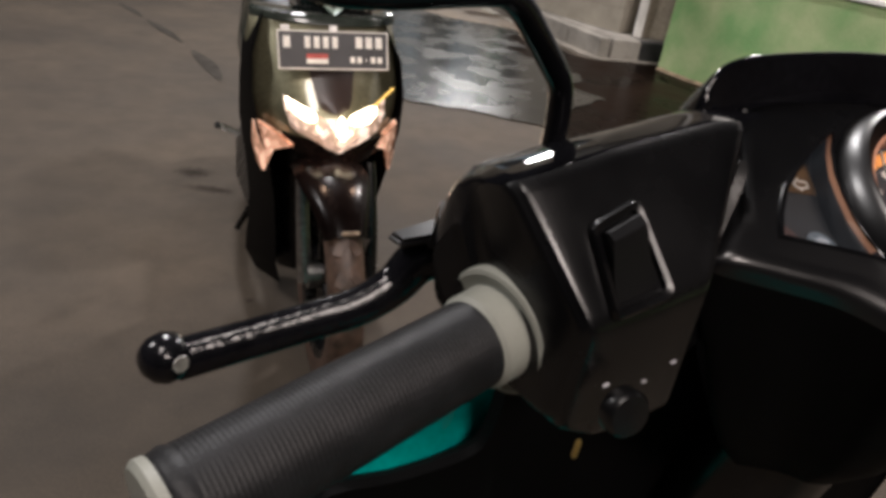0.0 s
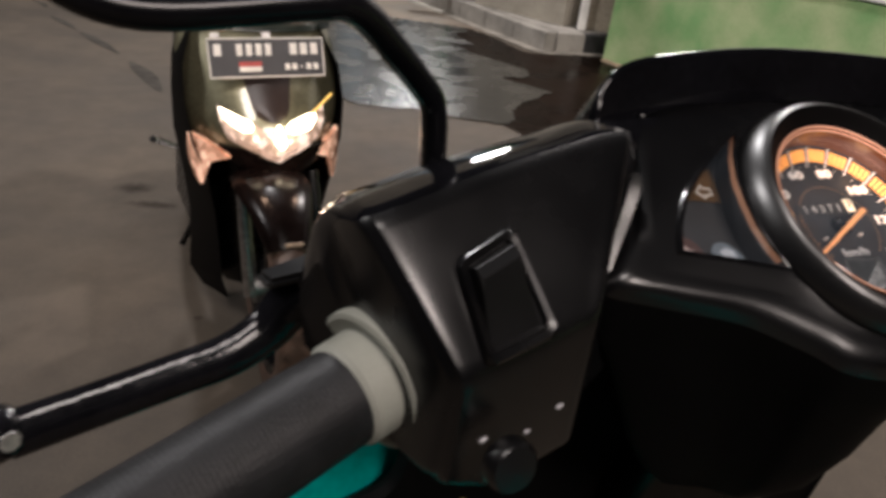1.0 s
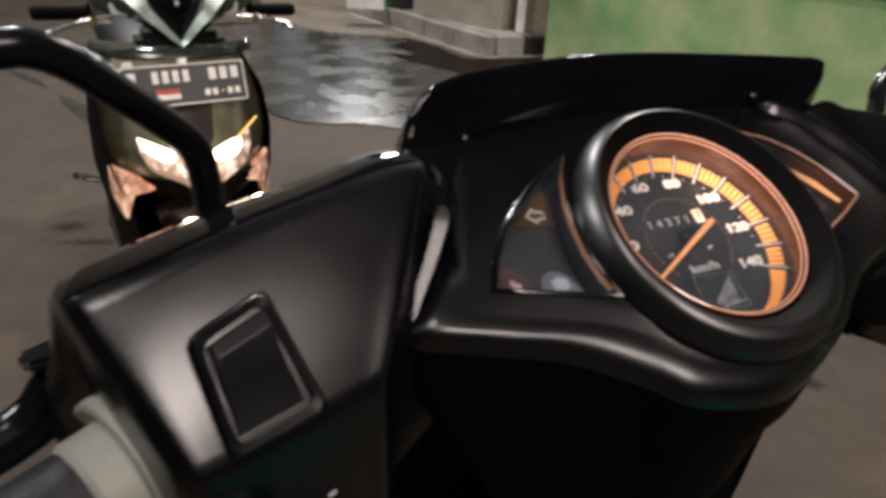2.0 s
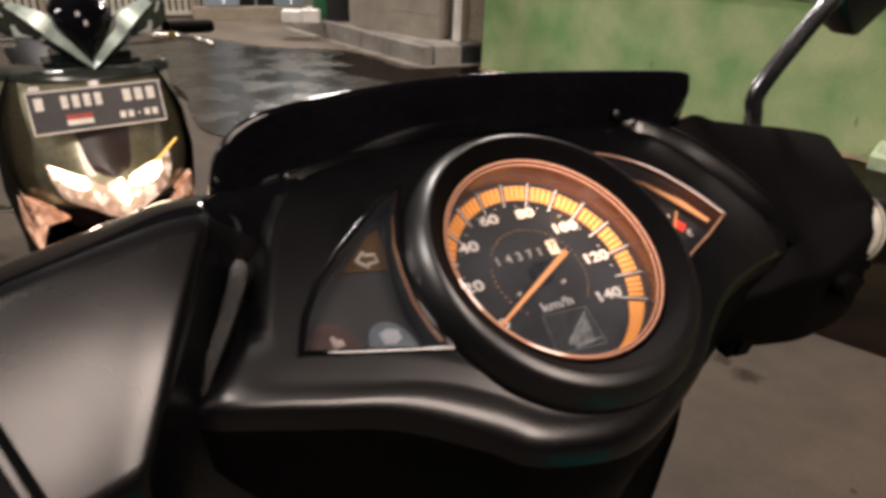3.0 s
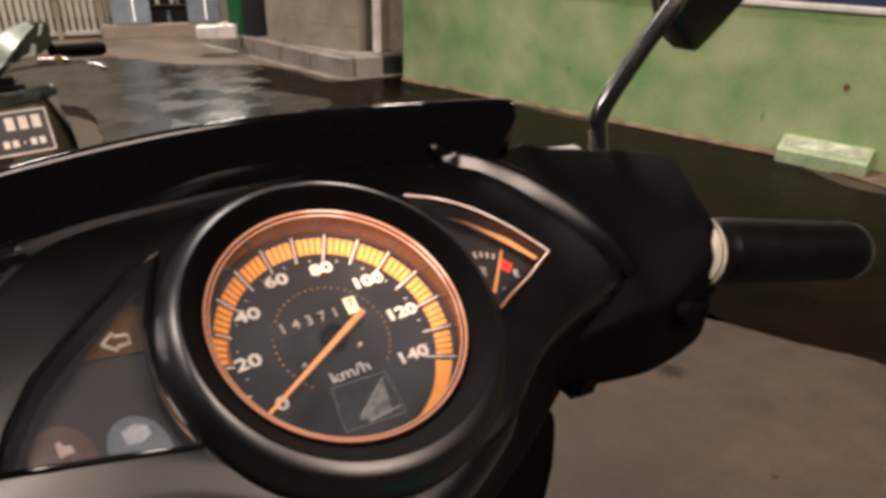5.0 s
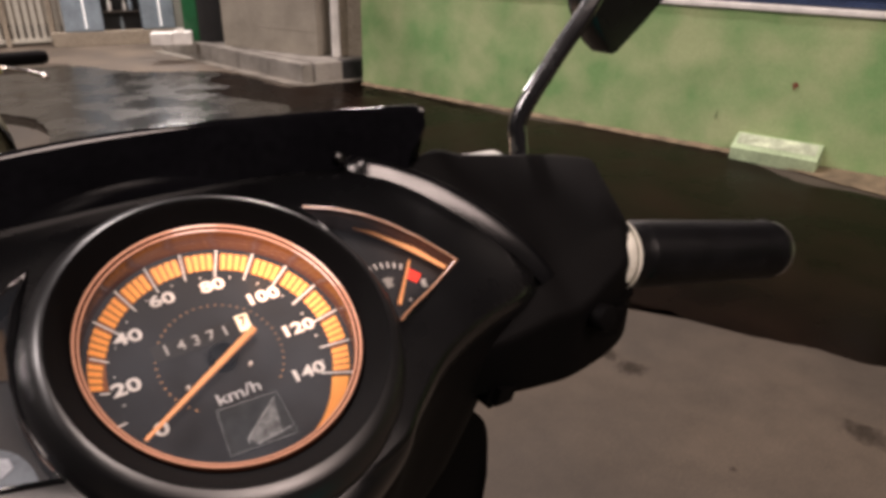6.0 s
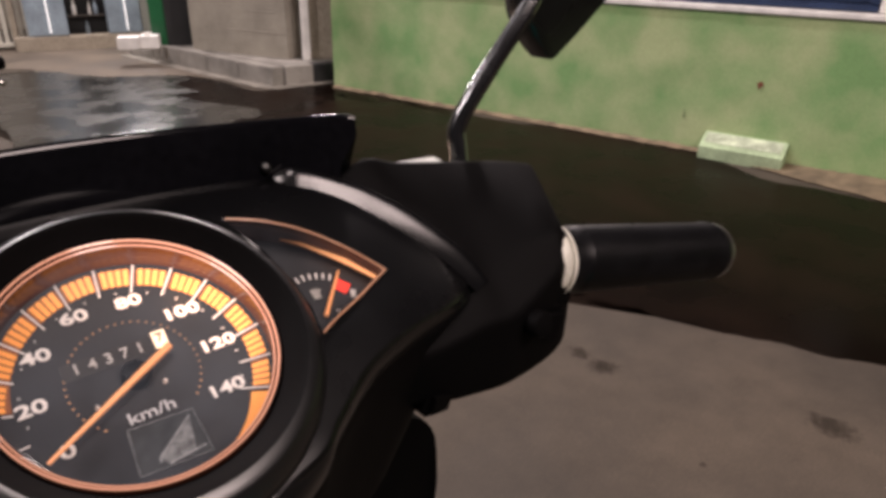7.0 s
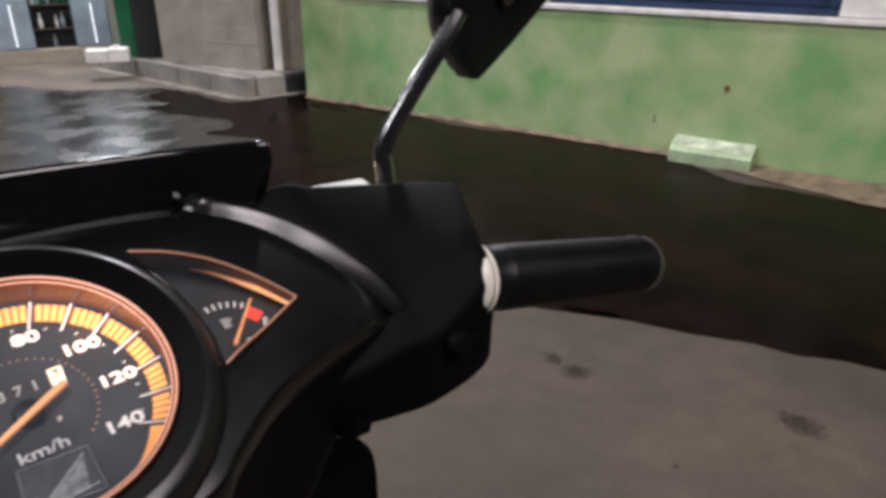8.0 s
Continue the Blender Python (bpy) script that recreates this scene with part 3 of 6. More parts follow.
def building():
    b = empty("building", Matrix.Translation((1.25, 6.72, KERB)), "small building clad in beige stone strips with a white corner post", "building", kind="structure")
    d = Vector((0.43 - 1.25, 7.60 - 6.72, 0)).normalized()
    out = Vector((-d.y, d.x, 0))
    if out.dot(Vector((-1, -1, 0))) < 0:
        out = -out
    bm = bmesh.new()
    rng = random.Random(3)
    length = 1.18
    courses = 60
    for i in range(courses):
        h = 0.036
        z = i * h
        s = 0.0
        while s < length - 0.001:
            e = min(length, s + rng.uniform(0.45, 0.9))
            o = rng.uniform(0.005, 0.0085)
            ring = [d * s, d * (e - 0.002), d * (e - 0.002) + out * o, d * s + out * o]
            vs = [bm.verts.new(p + Vector((0, 0, zz))) for zz in (z + 0.0015, z + h - 0.0025) for p in ring]
            for f in ((0, 1, 2, 3), (4, 5, 6, 7), (0, 1, 5, 4), (1, 2, 6, 5), (2, 3, 7, 6), (3, 0, 4, 7)):
                bm.faces.new([vs[k] for k in f])
            s = e
    tagged(part("cladding", bm, STONE, b, smooth=False), "beige stone strips in level courses", kind="stuff")
    ring = [d * 0.0 - out * 0.001, d * length - out * 0.001, d * length - out * 2.2, -out * 2.2]
    part("wall", slab(ring, (0, 0, 1), 3.2, 0.005), STONE, b)
    part("corner_post", block((0.07, 0.07, 3.2), (0.15, -0.09, 1.6), 0.006), WHITE, b, "white-painted post")
    ring = [Vector((0.20, -0.02, 0)), Vector((0.62, -0.1, 0)), Vector((0.70, 0.05, 0)), Vector((0.24, 0.10, 0))]
    part("side_wall", slab(ring, (0, 0, 1), 3.2, 0.004), BEIGE, b)
    part("roof", block((3.2, 3.2, 0.12), (0.3, 1.3, 3.27), 0.01), CONCRETE, b)


building()


def far_gate():
    # door leaf and dark opening behind the pavement
    dd = empty("door_green", pose(0.17, 7.95, 0, 0, 0, -8), "open green metal door beside a doorway as a block with its shade in the colour", "door", kind="structure")
    part("leaf", block((0.16, 0.04, 2.0), (-0.02, 0, 1.17), 0.006), DOOR, dd, "glossy green paint")
    # a solid block; the depth of the doorway is only painted shade
    part("opening", block((0.30, 0.30, 2.05), (0.20, 0.10, 1.19), 0.004), DARK, dd, "doorway as a block with its shade in the colour")
    st = empty("paving_stack", pose(-0.03, 7.78, KERB, 0, 0, -6), "white-grey stone blocks at the pavement edge", "stone")
    part("stone_block", block((0.20, 0.18, 0.115), (-0.12, 0, 0.0575), 0.006), WHITE, st)
    part("stone_block", block((0.19, 0.17, 0.125), (0.075, 0.01, 0.0625), 0.008), WHITE, st)
    part("stone_block", block((0.06, 0.05, 0.03), (0.06, 0.0, 0.141), 0.008), WHITE, st)
    # low wall with pale blue posts and a picture window between
    lw = empty("gate_wall", pose(-0.62, 9.18, 0, 0, 0, 10), "low beige wall with pale blue posts before a lit yard", "wall", kind="structure")
    part("base_wall", block((1.7, 0.16, 0.155), (0.1, 0, 0.0775), 0.01), BEIGE, lw)
    for x, w in ((-0.41, 0.40), (0.385, 0.36), (0.88, 0.2)):
        post = part("post", block((w, 0.12, 2.52), (x, 0.0, 1.42), 0.01), BLUE, lw, "pale blue panel")
        part("tube_light", block((0.013, 0.02, 0.44), (x + 0.02, -0.071, 0.41), 0.005), material("lit_tube", (1, 1, 1), 0.4, emit=(1.0, 0.95, 0.85), emit_strength=0.7), post, "pale lit strip")
    part("grey_panel", block((0.20, 0.10, 2.52), (0.668, 0.0, 1.42), 0.008), GREY_PLASTIC, lw, "plain grey panel")
    part("brown_post", block((0.028, 0.05, 2.52), (0.783, -0.03, 1.42), 0.004), BROWN_POST, lw, "thin brown post")
    # a near-black block paints the yard's shade between the posts
    part("yard_shade", block((0.44, 0.06, 2.3), (-0.003, 0.12, 1.31), 0.004), DARK, lw)
    for z in (0.360, 0.615):
        part("shelf", block((0.40, 0.10, 0.015), (-0.005, 0.035, z), 0.003), SHADE, lw)
    # slatted fence
    fe = empty("fence", pose(-2.35, 8.98, 0, 0, 0, 14), "cream-painted slatted metal fence with dark posts", "fence", kind="structure")
    part("kerb_rail", block((2.5, 0.06, 0.05), (0, 0, 0.06), 0.01), CREAM, fe)
    part("top_rail", block((2.5, 0.05, 0.05), (0, 0, 1.55), 0.01), CREAM, fe)
    slat = block((0.045, 0.022, 1.46), (0, 0, 0.81), 0.004)
    first = part("slat", slat, CREAM, fe)
    for i in range(1, 34):
        o = first.copy()
        scene.collection.objects.link(o)
        o.location.x = -1.2 + i * 0.073
    first.location.x = -1.2
    for x in (-0.6, 0.55, 1.0):
        part("post", block((0.05, 0.06, 1.7), (x, -0.045, 0.85), 0.005), BEIGE, fe, "brown post")
    # the houses behind
    bw = empty("wall_back", Matrix(), "plain dim house wall behind the fence", "wall", kind="structure")
    part("wall_face", block((14, 0.3, 4.2), (-4.0, 11.4, 2.1), 0.02), BEIGE, bw)


far_gate()


def bottle(at, mat, label, size=1.0):
    ob = part("bottle", lathe([(0, 0.004), (0.001, 0.017), (0.004, 0.019), (0.08, 0.020), (0.095, 0.014), (0.11, 0.009), (0.135, 0.009), (0.138, 0.011), (0.145, 0.011), (0.146, 0.002)], (0, 0, 0), (0, 0, 1), 14), mat)
    ob.matrix_world = Matrix.Translation(at) @ Matrix.Scale(size, 4)
    return tagged(ob, label, "bottle", "bottles on the gate wall")


def bottles():
    rng = random.Random(4)
    place = pose(-0.62, 9.18, 0, 0, 0, 10)
    kinds = ((WHITE, "white plastic bottle on the low gate wall"), (BLUE, "pale blue bottle on the low gate wall"), (DOOR, "dark green glass bottle on the low gate wall"), (CREAM, "cream-coloured bottle on the low gate wall"))
    for z, spots in ((0.156, (3,)), (0.369, (1, 4, 5)), (0.624, (0, 1, 2, 3, 5, 6))):
        for k in spots:
            mat, label = rng.choice(kinds)
            bottle(place @ Vector((-0.16 + k * 0.052 + rng.uniform(-0.008, 0.008), 0.03 + rng.uniform(-0.02, 0.02), z)), mat, label, rng.uniform(0.85, 1.15))


bottles()


# ---- the black scooter whose handlebar the camera passes over ----
HUB = 1.0881                         # height of the instrument centre


def q(u, f, z):
    """Millimetres right, forward and up from the instrument centre."""
    return Vector((u / 1000, f / 1000, HUB + z / 1000))


DASH_N, DASH_V = Vector((0, -0.5278, 0.8494)), Vector((0, 0.8494, 0.5278))


def dash(u, v, w=0.0):
    """Millimetres on the sloping instrument face: right, up the face, out of it."""
    return q(-2.9, -10.9, 9.0) + Vector((1, 0, 0)) * (u / 1000) + DASH_V * (v / 1000) + DASH_N * (w / 1000)


def dash_pose(u, v, w, turn=0.0):
    m = Matrix((Vector((1, 0, 0)), DASH_V, DASH_N)).transposed().to_4x4()
    m.translation = dash(u, v, w)
    return m @ pose(0, 0, 0, 0, 0, turn)


scooter = empty("scooter", pose(0.2437, 0.3181, 0, 0, 0, 21), "black scooter handlebar with an amber-lit round speedometer and teal fairing", "scooter")


def level(p):
    """How far the instrument cover lies below the dial's rim plane, in millimetres."""
    drop = 0.0
    if p.x > 60:
        drop = 12 * ((p.x - 60) / 72) ** 1.5
    if p.y > 45:
        drop += 0.25 * (p.y - 45)
    return -4 - drop


def inside(p, poly):
    hit = False
    for (x0, y0), (x1, y1) in zip(poly, poly[1:] + poly[:1]):
        if (y0 > p[1]) != (y1 > p[1]) and p[0] < x0 + (p[1] - y0) * (x1 - x0) / (y1 - y0):
            hit = not hit
    return hit


def cut_opening(bm, poly):
    """Cuts a window's outline through the upper skin of the cover."""
    origin = dash(0, 0, 0)

    def flat(p):
        r = (p - origin) * 1000
        return (r.x, r.dot(DASH_V), r.dot(DASH_N))

    lo = [min(p[i] for p in poly) - 6 for i in (0, 1)]
    hi = [max(p[i] for p in poly) + 6 for i in (0, 1)]

    def near():
        out = []
        for f in bm.faces:
            x, y, w = flat(f.calc_center_median())
            if lo[0] < x < hi[0] and lo[1] < y < hi[1] and w > -14:
                out.append(f)
        return out

    for a, b in zip(poly, poly[1:] + poly[:1]):
        faces = near()
        geom = faces + list({e for f in faces for e in f.edges}) + list({v for f in faces for v in f.verts})
        run = Vector((b[0] - a[0], 0, 0)) + DASH_V * (b[1] - a[1])
        bmesh.ops.bisect_plane(bm, geom=geom, plane_co=dash(a[0], a[1], 0), plane_no=run.cross(DASH_N), dist=1e-6)
    gone = [f for f in near() if inside(flat(f.calc_center_median()), poly)]
    bmesh.ops.delete(bm, geom=gone, context="FACES")


LEFT_WINDOW = [(-42, 39), (-52, 33.5), (-62, 26), (-72, 18), (-80, 10.5), (-87, 0), (-91.5, -9.5), (-82, -12), (-66, -16), (-50, -20.5), (-52.5, -12), (-54, -2), (-53.5, 8), (-52, 18), (-48, 29)]
RIGHT_WINDOW = [(43, 40), (56, 35), (69, 26.5), (81, 14.5), (90.5, 1.5), (80, -3.2), (70.5, -7.4), (60, -11.4), (52.5, -14.5), (54, -4), (53.2, 8), (49.5, 24)]


def instrument_pod():
    outline = [(0, -59), (32, -52), (45, -43), (66, -31), (93, -24), (118, -20), (131, -13), (133, 0), (128, 16), (116, 34), (97, 48), (74, 57), (30, 62),
               (-30, 62), (-70, 58), (-90, 42), (-102, 16), (-110, -4), (-115, -16), (-93, -24), (-66, -32), (-45, -44), (-32, -53)]
    ring = [Vector((x, y)) for x, y, _ in curve_through([(a, b, 0) for a, b in outline], 5, True)]

    def soft(p):
        """1 along the rear edge beside the dial, where the roll is broad."""
        return max(0, min(1, -p.y / 18)) * max(0, min(1, (40 - p.x) / 50))

    rings = []
    for k in (0.0, 0.12, 0.35, 0.6, 0.82, 0.93):      # from the dial well out to the edge
        r = []
        for p in ring:
            inner = p.normalized() * 43
            s = inner.lerp(p - p.normalized() * (5 * soft(p)), k)
            r.append(dash(s.x, s.y, level(s) + (1.5 if k in (0.35, 0.6) else 0)))
        rings.append(r)
    def edge(p, k, dz, out, dz2):
        s = soft(p)
        e = p * (k + (1 - k) * s) + p.normalized() * (out * s)
        return dash(e.x, e.y, level(p) + dz * (1 - s) + dz2 * s)

    for k, dz, out, dz2 in ((0.955, -0.5, -3, 0.0), (0.978, -1.8, 0.6, -0.5), (0.998, -4.2, 3.6, -1.9), (1.012, -8.0, 5.6, -3.8), (1.020, -13.0, 7.6, -7.6)):   # rolled edge
        rings.append([edge(p, k, dz, out, dz2) for p in ring])
    # the lower cover, drawn in towards the steering column
    chin = [rings[-1]]
    for depth, sx, sf in ((26, 0.97, 0.98), (50, 0.84, 0.92), (80, 0.68, 0.82), (105, 0.54, 0.70), (128, 0.36, 0.5)):
        r = []
        for p in ring:
            e = edge(p, 1.020, -13.0, 8.6, -11.5)
            base = HUB - 0.012 - depth / 1000
            z = e.z + (base - e.z) * min(1, 0.35 + depth / 110)
            r.append(Vector((e.x * sx, (e.y - 0.02) * sf + 0.02, min(z, e.z - depth / 2500))))
        chin.append(r)
    part("lower_cover", loft(chin, False), MATT, scooter, "matt black lower cover under the instruments")
    bm = loft(rings, False)
    bmesh.ops.recalc_face_normals(bm, faces=bm.faces)
    kept = bm.verts.layers.float_vector.new("kept_normal")
    for v in bm.verts:
        v[kept] = v.normal
    cut_opening(bm, LEFT_WINDOW)
    cut_opening(bm, RIGHT_WINDOW)
    bm.verts.index_update()
    normals = [v[kept].normalized() for v in bm.verts]
    pod = part("instrument_pod", bm, SATIN, scooter, "satin black plastic cover round the instruments", angle=180)
    pod.data.normals_split_custom_set_from_vertices(normals)


instrument_pod()


def cover_ridge():
    """A low rounded moulding on the cover, broad by the visor and fading towards the grip."""
    path = curve_through([dash(*p) for p in ((72, 56, -6.6), (79, 53.5, -6.2), (88, 48.5, -6.2), (100, 40.5, -7.0), (109, 32.0, -7.8), (117.5, 22.5, -9.0), (125, 11, -10.4), (130.5, 1, -11.6), (134.5, -15, -14.0))], 6)
    rings = []
    for i, p in enumerate(path):
        t = i / (len(path) - 1)
        d = (path[min(i + 1, len(path) - 1)] - path[max(i - 1, 0)]).normalized()
        out = d.cross(DASH_N).normalized()
        w = (0.0078 - 0.0040 * t) * min(1, 0.3 + 5 * t)
        rise = min(1, 1.15 * (1 - t) ** 0.5, 0.3 + 7 * t)
        rings.append([p + out * w * o + DASH_N * w * (h * rise - 0.4 * (1 - rise)) for o, h in ((1.9, -0.6), (1.4, -0.42), (0.9, -0.2), (0.45, 0.06), (0.1, 0.26), (-0.15, 0.36), (-0.35, 0.37), (-0.5, 0.25), (-0.6, 0.0), (-0.62, -0.6))])
    part("cover_ridge", loft(rings, False, False), RIDGE, scooter, "raised rounded ridge along the cover edge")


RIDGE = material("polished_black_plastic", (0.003, 0.003, 0.0034), 0.22, vary=0.2, scale=14, bump=0.01, bump_scale=2500, rough_vary=0.04, spec=0.36)
cover_ridge()


def rounded(poly, r, arc=3):
    """A closed polygon with its corners rounded by r."""
    out, n = [], len(poly)
    for i in range(n):
        p0, p1, p2 = (Vector(poly[(i + k) % n]) for k in (-1, 0, 1))
        a = p1 + (p0 - p1).normalized() * min(r, (p0 - p1).length * 0.45)
        b = p1 + (p2 - p1).normalized() * min(r, (p2 - p1).length * 0.45)
        for k in range(arc + 1):
            t = k / arc
            out.append(a * (1 - t) ** 2 + p1 * (2 * t * (1 - t)) + b * t ** 2)
    return out


def wing(name, stations, label, mat, r=6.0, crest=0.0, front=None):
    """A half of the handlebar cover: cross-sections (forward, up) at places along the bar."""
    # a rounded crest between the rear facet and the front edge
    stations = [(u, sec[:3] + [((sec[2][0] + sec[3][0]) / 2, (sec[2][1] + sec[3][1]) / 2 + crest, (sec[2] + (0,))[2] / 2 + (sec[3] + (0,))[2] / 2)] + sec[3:]) for u, sec in stations]
    n = len(stations[0][1])
    # a third value in a section point shifts it along the bar, for slanting ends
    cols = [curve_through([(u + (sec[k][2] if len(sec[k]) > 2 else 0), sec[k][0], sec[k][1]) for u, sec in stations], 4) for k in range(n)]
    rings = []
    for i in range(len(cols[0])):
        ring = rounded([(c[i].y, c[i].z, c[i].x) for c in cols], r)
        rings.append([q(p.z, p.x, p.y) for p in ring])
    bm = loft(rings, True)
    if not front:
        return part(name, bm, mat, scooter, label, angle=50)
    # the glossy front shell meets the rear shell along the top edge
    count = len(rings[0])
    ahead = bmesh.new()
    made = {}
    bm.verts.index_update()
    for f in list(bm.faces):
        if len(f.verts) == 4 and all(10 <= v.index % count <= 24 for v in f.verts):
            for v in f.verts:
                if v.index not in made:
                    made[v.index] = ahead.verts.new(v.co)
            ahead.faces.new([made[v.index] for v in f.verts])
            bm.faces.remove(f)
    part("front_cover", ahead, front, scooter, "gloss black front half of the handlebar cover", angle=50)
    return part(name, bm, mat, scooter, label, angle=50)


# sections run: rear foot, rear edge, facet top, front edge, front, belly
wing("left_cover", [
    (-219, [(-6, -30, 10), (-8, -16, 10), (-6, 0, 5), (2, -2, 4), (8, -14), (-4, -30)]),
    (-215.5, [(-10, -38, 12), (-16, -18, 12), (-6, 13, 4), (9, 7, 1), (17, -10), (-4, -36)]),
    (-212, [(-28, -44, 14), (-34, -15, 14), (-11, 19, 1), (14, 9.5, 1), (24, -9), (-4, -42)]),
    (-209, [(-44, -48, 17), (-48.7, -12.5, 18.5), (-20, 22.4, 0), (17, 11.5, 2), (27, -8), (-2, -45)]),
    (-206.5, [(-47, -50, 19), (-51, -11, 19), (-22, 24.5), (18.5, 12.5, 2), (29, -7), (0, -47)]),
    (-203, [(-48, -53, 18), (-51.5, -10.2, 18), (-22.5, 25.6), (20, 13), (30, -7), (0, -49)]),
    (-188, [(-46, -58, 11), (-49.5, -10, 11), (-19, 28.5), (24, 16), (33, -6), (0, -54)]),
    (-169, [(-44, -62, 1), (-47, -9, 1), (-13, 32), (26.5, 20.5), (36, -2), (0, -60)]),
    (-140, [(-40, -62, -13), (-43.5, -7.5, -15), (-5, 36), (29.5, 26.5), (37.5, 3), (3, -60)]),
    (-122, [(-37, -61, -20), (-40.5, -6, -23), (0, 37.8), (31, 31), (38.5, 5), (6, -59)]),
    (-111.5, [(-35, -60, -24), (-38.5, -5.2, -27), (1.5, 37.6), (32, 32), (39, 5), (7, -58)]),
    (-109.3, [(-31, -58, -26), (-34, -7.5, -27), (3.5, 35), (32, 32.2), (39.5, 5), (8, -57)]),
    (-107.5, [(-22, -56, -20), (-23, -11, -19), (9, 30, 2), (32.5, 32.4), (40, 6), (8, -54)]),
    (-99, [(-12, -50, -8), (-9, -17, -9), (15, 23), (33, 32.8), (40, 6), (9, -50)]),
    (-76, [(-2, -38), (0, -24), (14, 6), (35, 34), (41, 8), (10, -40)]),
], "matt black plastic cover of the left handlebar end", BLACK, 5.0, 2.2, GLOSS)
wing("right_cover", [
    (70, [(-12, -46), (-12, -34), (8, -22), (38, 4), (46, -4), (14, -46)]),
    (104, [(-18, -58), (-22, -28), (4, -10), (38, 33), (46, 8), (12, -58)]),
    (125, [(-22, -61), (-25, -25), (-4, -4), (37, 30), (45, 7), (11, -60)]),
    (140, [(-24, -62), (-27, -25), (-11.5, -9), (36, 27.5), (44, 6), (10, -62)]),
    (160, [(-24, -61), (-26.5, -17), (-14.5, -2), (34, 24, 2), (42, 4), (10, -62)]),
    (175, [(-23.5, -59, -4), (-25.8, -12, -4), (-17.5, 0.8, -4), (31, 20, 10), (40, 2, 8), (10, -60, -2)]),
    (182, [(-23.5, -57, -7.5), (-25, -11.5, -7), (-17, 1.0, -6.5), (28, 17, 17), (37, 1, 14), (10, -58, -4)]),
    (188, [(-23, -55, -10.5), (-24.2, -12.5, -10), (-16, 0.3, -9.5), (27, 15.5, 15), (36, 0, 12), (10, -56, -7)]),
    (190, [(-22, -54, -11.5), (-23.4, -13.5, -11), (-15.2, -0.8, -10.5), (26, 14, 14), (34, -1, 11), (10, -55, -8)]),
], "matt black plastic cover of the right handlebar end", MATT, 3.5)


def visor():
    top = curve_through([(-104, 36, 26), (-99, 40, 41), (-86, 44, 50), (-60, 47, 53.5), (-25, 48, 56), (10, 48, 56), (55, 47, 54), (100, 44, 51.5), (109, 42, 50)], 6)
    rings = []
    for p in top:
        foot_z = 30 if p.x < 60 else 30 + (p.x - 60) * 0.04
        u = p.x
        foot_u = u if u < 95 else 95 + (u - 95) * 0.35
        rings.append([q(foot_u, p.y - 3, min(foot_z, p.z - 3)), q(u * 0.98 + 0.02 * foot_u, p.y - 1.5, p.z * 0.6 + foot_z * 0.4 if p.z > foot_z else p.z - 2), q(u, p.y - 0.3, p.z - 2.2), q(u, p.y + 0.1, p.z - 0.8), q(u, p.y + 0.9, p.z - 0.1), q(u, p.y + 1.8, p.z),
                      q(u, p.y + 2.8, p.z - 0.5), q(u, p.y + 3.8, p.z - 1.8), q(u, p.y + 12, p.z - 12), q(u * 0.96, p.y + 30, p.z - 32), q(u * 0.9, p.y + 42, p.z - 75), q(u * 0.8, p.y + 20, p.z - 110), q(u * 0.8, p.y - 8, p.z - 60)])
    part("visor", loft(rings, True), GLOSS, scooter, "gloss black front visor", angle=50)
    for u, f, z, r in ((68, 40.5, 36, 2.0e-3), (-77.5, 38.5, 30, 1.1e-3)):
        part("visor_screw", lathe([(0, r), (0.4 * r, r), (0.65 * r, 0.6 * r), (0.7 * r, 0.1 * r)], q(u, f + 2.0, z), (0, -0.9, 0.35), 16), DARK_STEEL, scooter)


visor()


